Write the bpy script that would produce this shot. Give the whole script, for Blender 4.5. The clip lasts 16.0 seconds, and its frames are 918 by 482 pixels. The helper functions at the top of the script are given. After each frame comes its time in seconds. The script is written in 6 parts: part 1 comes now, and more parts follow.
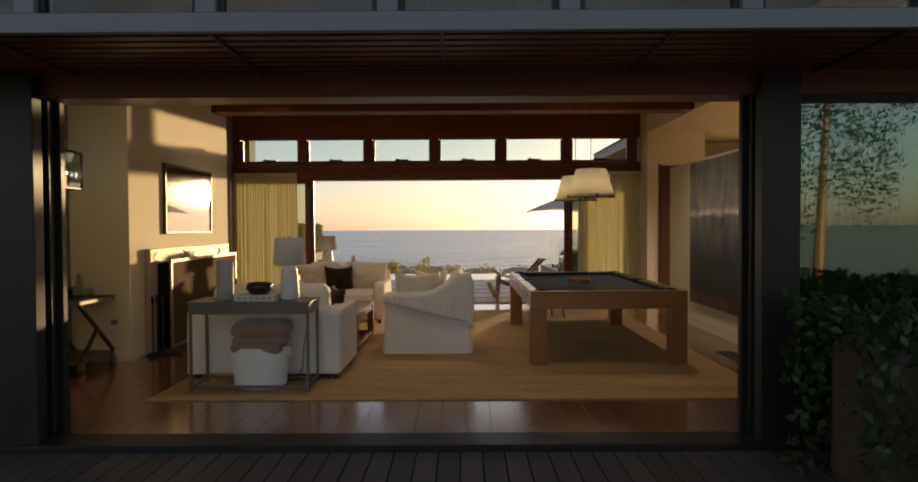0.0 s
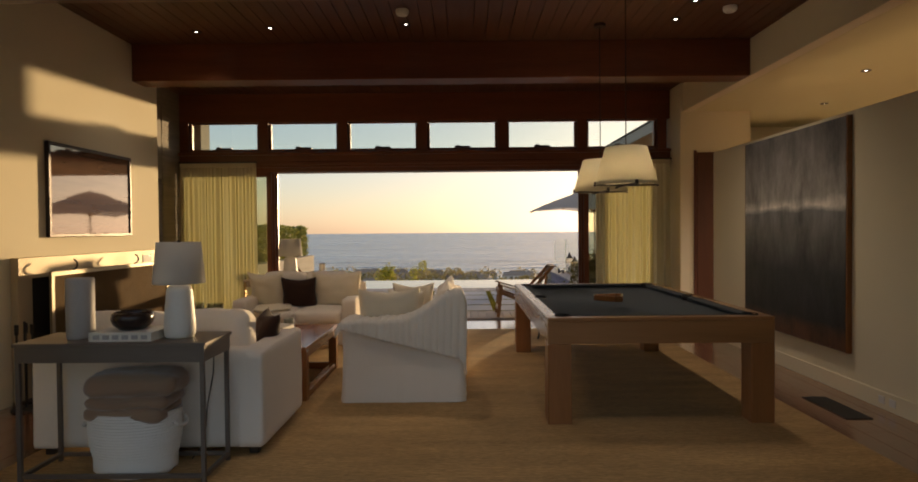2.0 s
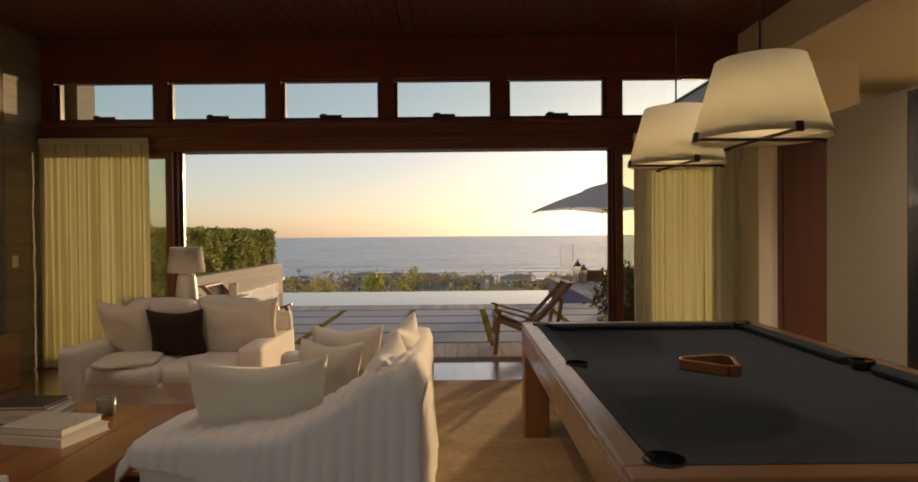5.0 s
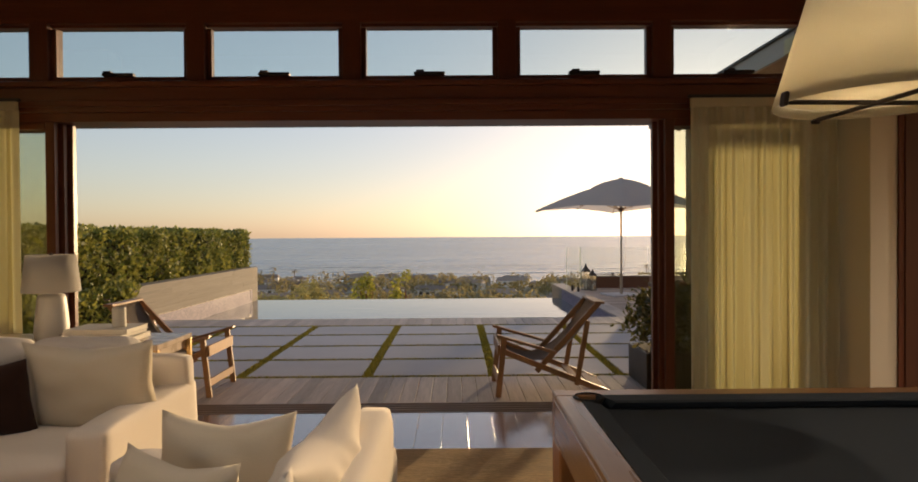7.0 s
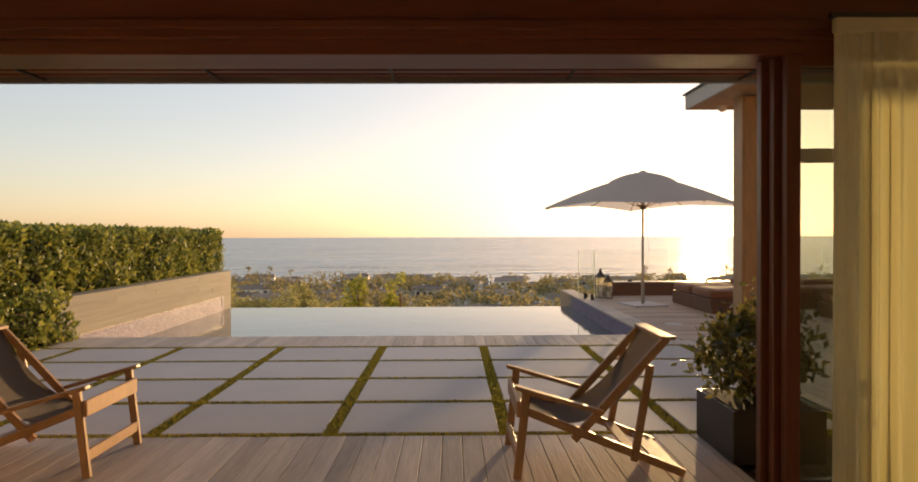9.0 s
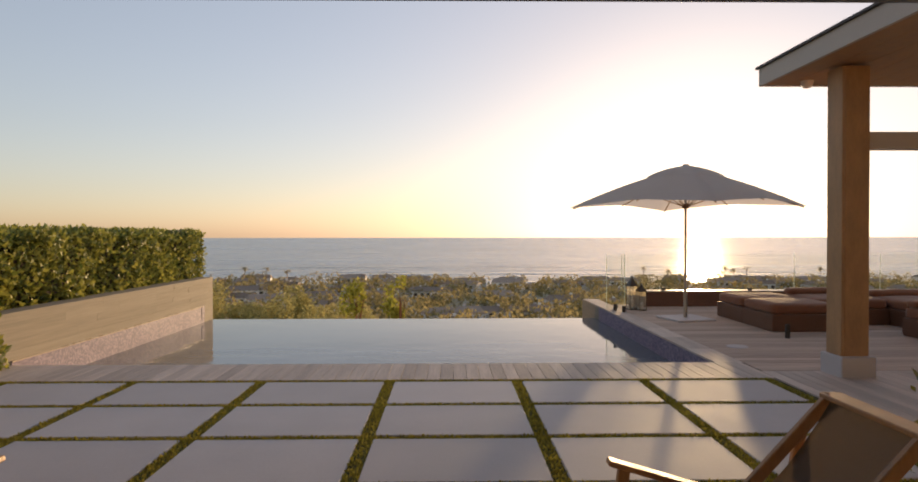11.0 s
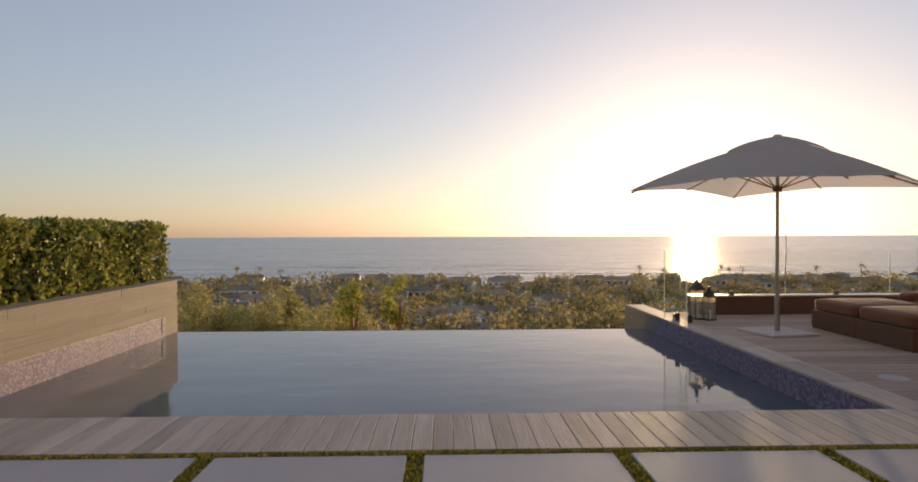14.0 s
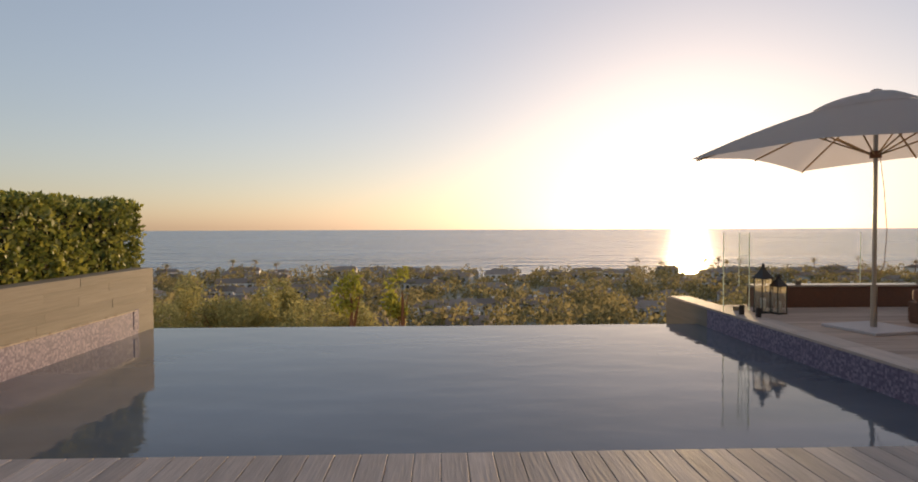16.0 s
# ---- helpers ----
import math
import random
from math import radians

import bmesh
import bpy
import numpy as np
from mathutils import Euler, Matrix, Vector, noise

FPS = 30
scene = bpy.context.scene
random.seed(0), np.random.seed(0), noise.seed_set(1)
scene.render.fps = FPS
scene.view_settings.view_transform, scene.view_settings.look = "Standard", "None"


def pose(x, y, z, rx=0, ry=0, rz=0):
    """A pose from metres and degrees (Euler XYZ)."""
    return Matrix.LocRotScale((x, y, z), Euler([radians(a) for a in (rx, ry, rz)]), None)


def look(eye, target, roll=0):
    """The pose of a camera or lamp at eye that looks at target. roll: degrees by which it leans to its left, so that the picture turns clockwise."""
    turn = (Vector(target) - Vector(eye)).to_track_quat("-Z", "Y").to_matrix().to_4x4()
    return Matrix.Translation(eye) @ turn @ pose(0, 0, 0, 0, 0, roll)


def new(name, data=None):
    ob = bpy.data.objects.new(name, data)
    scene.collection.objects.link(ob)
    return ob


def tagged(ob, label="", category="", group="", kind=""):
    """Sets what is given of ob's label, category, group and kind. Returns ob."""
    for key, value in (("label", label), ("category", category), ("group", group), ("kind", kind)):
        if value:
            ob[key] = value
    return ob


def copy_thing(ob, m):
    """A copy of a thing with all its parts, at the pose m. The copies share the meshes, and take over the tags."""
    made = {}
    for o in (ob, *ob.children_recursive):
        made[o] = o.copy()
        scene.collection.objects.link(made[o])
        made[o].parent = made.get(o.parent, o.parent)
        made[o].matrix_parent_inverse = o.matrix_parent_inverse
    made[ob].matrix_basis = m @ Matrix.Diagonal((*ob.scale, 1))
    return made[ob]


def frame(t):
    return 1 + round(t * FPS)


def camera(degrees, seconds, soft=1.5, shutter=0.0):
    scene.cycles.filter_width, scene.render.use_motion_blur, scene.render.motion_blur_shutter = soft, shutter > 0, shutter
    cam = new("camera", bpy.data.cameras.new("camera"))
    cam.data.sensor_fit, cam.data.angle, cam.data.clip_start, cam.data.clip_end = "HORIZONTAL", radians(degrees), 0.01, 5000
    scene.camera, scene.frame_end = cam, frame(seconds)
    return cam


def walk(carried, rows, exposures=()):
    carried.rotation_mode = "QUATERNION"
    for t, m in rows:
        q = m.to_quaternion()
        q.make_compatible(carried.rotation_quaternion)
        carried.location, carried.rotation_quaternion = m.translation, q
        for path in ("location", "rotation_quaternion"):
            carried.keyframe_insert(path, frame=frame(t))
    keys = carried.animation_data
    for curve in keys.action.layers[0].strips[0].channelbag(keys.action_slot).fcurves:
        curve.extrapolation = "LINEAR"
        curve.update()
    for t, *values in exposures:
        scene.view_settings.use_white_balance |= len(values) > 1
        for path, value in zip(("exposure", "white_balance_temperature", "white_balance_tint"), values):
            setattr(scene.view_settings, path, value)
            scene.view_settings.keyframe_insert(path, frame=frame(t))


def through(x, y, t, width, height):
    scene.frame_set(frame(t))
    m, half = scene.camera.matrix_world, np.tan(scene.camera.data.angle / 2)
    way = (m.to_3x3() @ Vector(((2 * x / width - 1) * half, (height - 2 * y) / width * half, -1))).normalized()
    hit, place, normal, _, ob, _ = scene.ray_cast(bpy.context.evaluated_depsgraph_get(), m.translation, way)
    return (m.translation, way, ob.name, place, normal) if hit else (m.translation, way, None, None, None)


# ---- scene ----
cam = camera(73.7, 16.0, soft=1.8)
PATH = [
    (0, (0.102, 1.393, 1.467), (0.093, 3.392, 1.421), -0.3),
    (0.5, (0.107, 1.892, 1.459), (0.1, 3.892, 1.414), -0.4),
    (1, (0.14, 2.357, 1.441), (0.133, 4.357, 1.397), -0.4),
    (1.5, (0.18, 2.869, 1.43), (0.171, 4.869, 1.39), -0.5),
    (2, (0.202, 3.36, 1.435), (0.193, 5.359, 1.398), -0.5),
    (2.5, (0.222, 3.845, 1.43), (0.215, 5.845, 1.396), -0.5),
    (3, (0.253, 4.31, 1.417), (0.248, 6.31, 1.388), -0.5),
    (3.5, (0.274, 4.781, 1.435), (0.271, 6.781, 1.408), -0.6),
    (4, (0.33, 5.256, 1.429), (0.326, 7.256, 1.403), -0.6),
    (6.5, (0.398, 7.587, 1.436), (0.41, 9.587, 1.411), -0.4),
    (7, (0.421, 8.035, 1.441), (0.434, 10.035, 1.418), -0.4),
    (7.5, (0.452, 8.472, 1.453), (0.466, 10.472, 1.43), -0.3),
    (8, (0.474, 8.907, 1.455), (0.49, 10.907, 1.434), -0.3),
    (8.5, (0.443, 9.366, 1.464), (0.46, 11.366, 1.442), -0.2),
    (9, (0.415, 9.855, 1.449), (0.436, 11.855, 1.426), -0.2),
    (11.5, (0.033, 11.942, 1.501), (0.066, 13.941, 1.48), -0.1),
    (12, (-0.039, 12.349, 1.507), (-0.002, 14.349, 1.485), -0.2),
    (12.5, (-0.091, 12.791, 1.466), (-0.052, 14.79, 1.441), -0.3),
    (13, (-0.144, 13.227, 1.432), (-0.101, 15.226, 1.407), -0.3),
    (13.5, (-0.235, 13.612, 1.426), (-0.189, 15.612, 1.401), -0.2),
    (14, (-0.323, 13.99, 1.375), (-0.273, 15.989, 1.351), -0.2),
    (14.5, (-0.399, 14.364, 1.324), (-0.348, 16.364, 1.294), -0.1),
    (15, (-0.51, 14.736, 1.281), (-0.454, 16.734, 1.244), -0.1),
    (15.5, (-0.59, 15.125, 1.223), (-0.531, 17.124, 1.179), -0.2),
    (16, (-0.682, 15.508, 1.179), (-0.62, 17.506, 1.132), -0.2),
]
walk(cam, [(t, look(eye, target, roll)) for t, eye, target, roll in PATH], [(0.0, 1.45, 6400, 16), (4.0, 1.38, 6400, 17), (7.0, 1.42, 6300, 18), (8.0, 1.46, 6300, 18), (9.0, 1.8, 7100, 20), (11.5, 1.46, 6450, 20), (16.0, 1.3, 6300, 19)])

# ---- world, sun, exposure ----
SUN_AZ, SUN_EL = 22.4, 3.0          # degrees right of +y, above the horizon
world = bpy.data.worlds.new("sky")
scene.world = world
world.use_nodes = True
wn = world.node_tree
wn.nodes.clear()
sky = wn.nodes.new("ShaderNodeTexSky")
sky.sky_type = "NISHITA"
sky.sun_disc = False
sky.sun_elevation, sky.sun_rotation = radians(SUN_EL), radians(SUN_AZ)
sky.altitude, sky.air_density, sky.dust_density, sky.ozone_density = 50, 1.0, 0.8, 2.0
wbg = wn.nodes.new("ShaderNodeBackground")
wbg.inputs["Strength"].default_value = 0.15
wout = wn.nodes.new("ShaderNodeOutputWorld")
wsoft = wn.nodes.new("ShaderNodeHueSaturation")
wsoft.inputs["Saturation"].default_value = 0.84
wn.links.new(sky.outputs[0], wsoft.inputs["Color"])
whaze = wn.nodes.new("ShaderNodeGamma")
whaze.inputs["Gamma"].default_value = 0.6
wn.links.new(wsoft.outputs[0], whaze.inputs["Color"])
wn.links.new(whaze.outputs[0], wbg.inputs[0])
wn.links.new(wbg.outputs[0], wout.inputs[0])
sun_data = bpy.data.lights.new("sun", "SUN")
sun_data.energy, sun_data.angle, sun_data.color = 1.9, radians(1.2), (1.0, 0.7, 0.34)
sun = new("sun", sun_data)
sa, se = radians(SUN_AZ), radians(SUN_EL)
sun_way = Vector((math.sin(sa) * math.cos(se), math.cos(sa) * math.cos(se), math.sin(se)))
sun.matrix_world = look(sun_way * 60, (0, 0, 0))

# ---- materials ----
def mat(name, base, rough=0.6, var=0.12, scale=3.0, fine=60.0, bump=0.15, metal=0.0, stretch=(1, 1, 1), second=None, ior=1.45, rand=0.0, sheen=0.0, spec=0.5, rvar=0.1):
    """A surface with two scales of variation, fine relief and a tone of its own for each object."""
    m = bpy.data.materials.new(name)
    m.use_nodes = True
    t = m.node_tree
    N, L = t.nodes, t.links
    b = N["Principled BSDF"]
    tc, mp = N.new("ShaderNodeTexCoord"), N.new("ShaderNodeMapping")
    mp.inputs["Scale"].default_value = stretch
    info = N.new("ShaderNodeObjectInfo")
    shift = N.new("ShaderNodeVectorMath")
    shift.operation = "MULTIPLY_ADD"
    shift.inputs[1].default_value = (37.0, 53.0, 29.0)
    L.new(info.outputs["Random"], shift.inputs[0])
    L.new(tc.outputs["Object"], shift.inputs[2])
    L.new(shift.outputs[0], mp.inputs["Vector"])
    n1, n2 = N.new("ShaderNodeTexNoise"), N.new("ShaderNodeTexNoise")
    n1.inputs["Scale"].default_value, n1.inputs["Detail"].default_value = scale, 5
    n2.inputs["Scale"].default_value, n2.inputs["Detail"].default_value = fine, 4
    for n in (n1, n2):
        L.new(mp.outputs[0], n.inputs["Vector"])
    mix = N.new("ShaderNodeMix")
    mix.data_type = "RGBA"
    dark = second or tuple(c * (1 - 2.2 * var) for c in base)
    mix.inputs["A"].default_value = (*[max(0, c) for c in dark], 1)
    mix.inputs["B"].default_value = (*[min(1, c * (1 + var)) for c in base], 1)
    add = N.new("ShaderNodeMath")
    add.operation = "MULTIPLY_ADD"
    add.inputs[1].default_value, add.inputs[2].default_value = 0.45, 0.0
    L.new(n2.outputs["Fac"], add.inputs[0])
    add2 = N.new("ShaderNodeMath")
    add2.operation = "MULTIPLY_ADD"
    add2.inputs[1].default_value = 0.75
    L.new(n1.outputs["Fac"], add2.inputs[0])
    L.new(add.outputs[0], add2.inputs[2])
    L.new(add2.outputs[0], mix.inputs["Factor"])
    col = mix.outputs["Result"]
    if rand:
        hs = N.new("ShaderNodeHueSaturation")
        mr = N.new("ShaderNodeMapRange")
        mr.inputs["To Min"].default_value, mr.inputs["To Max"].default_value = 1 - rand, 1 + rand
        L.new(info.outputs["Random"], mr.inputs["Value"])
        L.new(mr.outputs[0], hs.inputs["Value"])
        L.new(col, hs.inputs["Color"])
        col = hs.outputs[0]
    L.new(col, b.inputs["Base Color"])
    rr = N.new("ShaderNodeMapRange")
    rr.inputs["To Min"].default_value, rr.inputs["To Max"].default_value = max(0.02, rough - rvar), min(1, rough + rvar)
    L.new(n1.outputs["Fac"], rr.inputs["Value"])
    L.new(rr.outputs[0], b.inputs["Roughness"])
    b.inputs["Metallic"].default_value, b.inputs["IOR"].default_value = metal, ior
    b.inputs["Specular IOR Level"].default_value = spec
    if sheen:
        b.inputs["Sheen Weight"].default_value = sheen
    if bump:
        bp = N.new("ShaderNodeBump")
        bp.inputs["Strength"].default_value, bp.inputs["Distance"].default_value = bump, 0.01
        L.new(n2.outputs["Fac"], bp.inputs["Height"])
        L.new(bp.outputs[0], b.inputs["Normal"])
    return m


def fabric(name, base, through=0.0, weave=260.0, sheen=0.2, var=0.06):
    """Woven cloth; through: how much light passes."""
    m = mat(name, base, 0.9, var, 2.0, weave, 0.25, sheen=sheen, spec=0.2)
    if through:
        t = m.node_tree
        b, out = t.nodes["Principled BSDF"], t.nodes["Material Output"]
        tr, mx = t.nodes.new("ShaderNodeBsdfTranslucent"), t.nodes.new("ShaderNodeMixShader")
        tr.inputs["Color"].default_value = (*base, 1)
        mx.inputs[0].default_value = through
        t.links.new(b.outputs[0], mx.inputs[1])
        t.links.new(tr.outputs[0], mx.inputs[2])
        t.links.new(mx.outputs[0], out.inputs["Surface"])
    return m


def leafy(name, base, second, rough=0.45):
    """Leaves: each leaf its own tone, some light passing through."""
    m = bpy.data.materials.new(name)
    m.use_nodes = True
    t = m.node_tree
    N, L = t.nodes, t.links
    b, out = N["Principled BSDF"], N["Material Output"]
    geo, ramp = N.new("ShaderNodeNewGeometry"), N.new("ShaderNodeMix")
    ramp.data_type = "RGBA"
    ramp.inputs["A"].default_value, ramp.inputs["B"].default_value = (*second, 1), (*base, 1)
    L.new(geo.outputs["Random Per Island"], ramp.inputs["Factor"])
    L.new(ramp.outputs["Result"], b.inputs["Base Color"])
    b.inputs["Roughness"].default_value, b.inputs["Specular IOR Level"].default_value = rough, 0.5 if rough < 0.6 else 0.1
    tr, mx = N.new("ShaderNodeBsdfTranslucent"), N.new("ShaderNodeMixShader")
    L.new(ramp.outputs["Result"], tr.inputs["Color"])
    mx.inputs[0].default_value = 0.35
    L.new(b.outputs[0], mx.inputs[1])
    L.new(tr.outputs[0], mx.inputs[2])
    L.new(mx.outputs[0], out.inputs["Surface"])
    return m


def glass(name, tint=(0.9, 0.95, 0.93), rough=0.0, most=0.85, least=0.045):
    """A thin pane: clear, with a mirror's share of reflection that grows towards grazing."""
    m = bpy.data.materials.new(name)
    m.use_nodes = True
    t = m.node_tree
    N, L = t.nodes, t.links
    N.remove(N["Principled BSDF"])
    tp, gl, mx, lw, pw, sc = (N.new("ShaderNode" + k) for k in ("BsdfTransparent", "BsdfGlossy", "MixShader", "LayerWeight", "Math", "Math"))
    tp.inputs["Color"].default_value = (*tint, 1)
    gl.inputs["Roughness"].default_value = rough
    lw.inputs["Blend"].default_value = 0.5
    pw.operation, pw.inputs[1].default_value = "POWER", 4.0
    sc.operation, sc.inputs[1].default_value, sc.inputs[2].default_value = "MULTIPLY_ADD", most - least, least
    L.new(lw.outputs["Facing"], pw.inputs[0])
    L.new(pw.outputs[0], sc.inputs[0])
    L.new(sc.outputs[0], mx.inputs[0])
    L.new(tp.outputs[0], mx.inputs[1])
    L.new(gl.outputs[0], mx.inputs[2])
    L.new(mx.outputs[0], N["Material Output"].inputs["Surface"])
    return m


def glow(name, colour, strength):
    m = bpy.data.materials.new(name)
    m.use_nodes = True
    b = m.node_tree.nodes["Principled BSDF"]
    b.inputs["Base Color"].default_value = (*colour, 1)
    b.inputs["Emission Color"].default_value = (*colour, 1)
    b.inputs["Emission Strength"].default_value = strength
    return m


def waves(name, base, rough, size, strength, stretch=(1, 1, 1), ior=1.333, distance=0.1):
    """A water surface with ripples at two scales."""
    m = bpy.data.materials.new(name)
    m.use_nodes = True
    t = m.node_tree
    N, L = t.nodes, t.links
    b = N["Principled BSDF"]
    b.inputs["Roughness"].default_value, b.inputs["IOR"].default_value = rough, ior
    tc, mp = N.new("ShaderNodeTexCoord"), N.new("ShaderNodeMapping")
    mp.inputs["Scale"].default_value = stretch
    L.new(tc.outputs["Object"], mp.inputs["Vector"])
    n1, n2 = N.new("ShaderNodeTexNoise"), N.new("ShaderNodeTexNoise")
    n1.inputs["Scale"].default_value, n1.inputs["Detail"].default_value = size, 4
    n2.inputs["Scale"].default_value, n2.inputs["Detail"].default_value = size * 0.13, 3
    ad = N.new("ShaderNodeMath")
    ad.operation = "ADD"
    for n, s in ((n1, 0), (n2, 1)):
        L.new(mp.outputs[0], n.inputs["Vector"])
        L.new(n.outputs["Fac"], ad.inputs[s])
    streak, mx = N.new("ShaderNodeTexNoise"), N.new("ShaderNodeMix")
    streak.inputs["Scale"].default_value, streak.inputs["Detail"].default_value = size * 0.25, 6
    L.new(mp.outputs[0], streak.inputs["Vector"])
    mx.data_type = "RGBA"
    mx.inputs["A"].default_value, mx.inputs["B"].default_value = (*[c * 0.4 for c in base], 1), (*[c * 1.7 for c in base], 1)
    L.new(streak.outputs["Fac"], mx.inputs["Factor"])
    L.new(mx.outputs["Result"], b.inputs["Base Color"])
    bp = N.new("ShaderNodeBump")
    bp.inputs["Strength"].default_value, bp.inputs["Distance"].default_value = strength, distance
    L.new(ad.outputs[0], bp.inputs["Height"])
    L.new(bp.outputs[0], b.inputs["Normal"])
    return m


GRAIN_X, GRAIN_Y, GRAIN_Z = (0.08, 1, 1), (1, 0.08, 1), (1, 1, 0.08)
M_WALL = mat("warm_white_plaster", (0.79, 0.71, 0.52), 0.85, 0.03, 1.2, 90, 0.06)
M_SOFFIT = mat("hall_plaster", (0.72, 0.66, 0.4), 0.85, 0.03, 1.2, 90, 0.06)
M_REDX = mat("mahogany_along_x", (0.19, 0.06, 0.026), 0.35, 0.25, 9, 60, 0.1, stretch=GRAIN_X, rand=0.1)
M_REDZ = mat("mahogany_upright", (0.16, 0.05, 0.022), 0.35, 0.25, 9, 60, 0.1, stretch=GRAIN_Z, rand=0.1)
M_CEIL = mat("ceiling_boards", (0.11, 0.042, 0.02), 0.5, 0.25, 9, 60, 0.1, stretch=GRAIN_Y, rand=0.2)
M_FLOOR = mat("floor_boards", (0.21, 0.078, 0.034), 0.24, 0.28, 5, 45, 0.06, stretch=GRAIN_Y, rand=0.14, rvar=0.07)
fbs = M_FLOOR.node_tree.nodes["Principled BSDF"]
fbs.inputs["Coat Weight"].default_value, fbs.inputs["Coat Roughness"].default_value, fbs.inputs["Coat IOR"].default_value = 1.0, 0.16, 2.0
M_DECK_Y = mat("weathered_deck_along_y", (0.58, 0.475, 0.405), 0.7, 0.3, 8, 60, 0.3, stretch=GRAIN_Y, rand=0.16, spec=0.25)
M_DECK_X = mat("weathered_deck_along_x", (0.52, 0.4, 0.32), 0.8, 0.3, 8, 60, 0.3, stretch=GRAIN_X, rand=0.16, spec=0.2)
M_DARKDECK = mat("dark_porch_boards", (0.06, 0.05, 0.045), 0.55, 0.22, 8, 60, 0.3, stretch=GRAIN_Y, rand=0.2)
M_BLACK = mat("dark_bronze_frame", (0.03, 0.028, 0.028), 0.4, 0.1, 4, 80, 0.03, metal=0.4)
M_FASCIA = mat("grey_fascia", (0.2, 0.21, 0.23), 0.5, 0.08, 3, 60, 0.03)
M_CONC = mat("board_formed_concrete", (0.275, 0.235, 0.185), 0.8, 0.32, 4, 26, 0.5, stretch=(1, 0.07, 1.6), rand=0.08)
M_PAVER = mat("smooth_concrete", (0.54, 0.495, 0.485), 0.7, 0.1, 1.6, 70, 0.08, rand=0.07, spec=0.25)
M_RUG = mat("seagrass_rug", (0.56, 0.355, 0.15), 0.95, 0.28, 6, 110, 0.8, stretch=(0.2, 1, 1))
rn = M_RUG.node_tree
rtc, rwv, rmx, rmp = (rn.nodes.new("ShaderNode" + k) for k in ("TexCoord", "TexWave", "Mix", "Mapping"))
rmp.inputs["Scale"].default_value = (0.35, 1, 1)
rwv.bands_direction = "Y"
rwv.inputs["Scale"].default_value, rwv.inputs["Distortion"].default_value = 14.0, 9.0
rwv.inputs["Detail"].default_value, rwv.inputs["Detail Scale"].default_value = 4.0, 3.0
rmx.data_type, rmx.blend_type = "RGBA", "MULTIPLY"
rmx.inputs["Factor"].default_value = 0.34
rn.links.new(rtc.outputs["Object"], rmp.inputs["Vector"])
rn.links.new(rmp.outputs[0], rwv.inputs["Vector"])
rbs = rn.nodes["Principled BSDF"].inputs["Base Color"]
rn.links.new(rbs.links[0].from_socket, rmx.inputs["A"])
rn.links.new(rwv.outputs["Color"], rmx.inputs["B"])
rn.links.new(rmx.outputs["Result"], rbs)
M_SOFA = fabric("ivory_linen", (0.8, 0.74, 0.67))
M_PILLOW = fabric("cream_pillow_cloth", (0.74, 0.67, 0.54))
M_BROWN = fabric("dark_brown_velvet", (0.04, 0.02, 0.015), sheen=0.08)
M_THROW = fabric("white_ribbed_throw", (0.76, 0.73, 0.68))
M_BLANKET = fabric("taupe_blanket", (0.29, 0.19, 0.125), sheen=0.5)
M_ROPE = fabric("white_rope", (0.74, 0.72, 0.68))
M_CURTAIN = fabric("sheer_curtain", (0.82, 0.76, 0.53), 0.32, 300)
M_SHADE = fabric("cream_shade", (0.8, 0.74, 0.58), 0.4, 300)
M_SHADEW = fabric("white_shade", (0.82, 0.8, 0.76), 0.5, 300)
M_CERAMIC = mat("white_ceramic", (0.74, 0.72, 0.68), 0.45, 0.04, 3, 60, 0.04)
M_GREYVASE = mat("grey_ceramic", (0.4, 0.38, 0.37), 0.5, 0.08, 3, 60, 0.05)
M_OAKX = mat("table_oak_along_x", (0.33, 0.16, 0.062), 0.33, 0.2, 7, 60, 0.1, stretch=GRAIN_X)
M_OAKY = mat("table_oak_along_y", (0.3, 0.165, 0.07), 0.27, 0.2, 7, 60, 0.1, stretch=GRAIN_Y)
M_OAKZ = mat("table_oak_upright", (0.3, 0.13, 0.045), 0.4, 0.2, 7, 60, 0.1, stretch=GRAIN_Z)
M_FELT = fabric("slate_blue_felt", (0.046, 0.054, 0.061), sheen=0.06)
M_RUBBER = mat("black_leather", (0.015, 0.014, 0.014), 0.5)
M_TEAK = mat("teak", (0.42, 0.235, 0.11), 0.5, 0.25, 8, 60, 0.15, stretch=(1, 1, 0.3))
M_SLING = fabric("grey_brown_canvas", (0.26, 0.215, 0.18), 0.2)
M_IRON = mat("gunmetal", (0.07, 0.06, 0.055), 0.45, 0.15, 5, 60, 0.05, metal=0.7)
M_STEEL = mat("brushed_steel", (0.3, 0.26, 0.195), 0.5, 0.06, 5, 90, 0.02, metal=1.0, stretch=(1, 0.05, 1))
M_RECESS = mat("dark_firebox", (0.02, 0.017, 0.015), 0.8)
M_PAINT = mat("stormy_canvas", (0.2, 0.185, 0.18), 0.55, 0.3, 2.2, 30, 0.25)
pn = M_PAINT.node_tree
pco, pse, prp, pmx, pad, pun = (pn.nodes.new("ShaderNode" + k) for k in ("TexCoord", "SeparateXYZ", "ValToRGB", "Mix", "Math", "MapRange"))
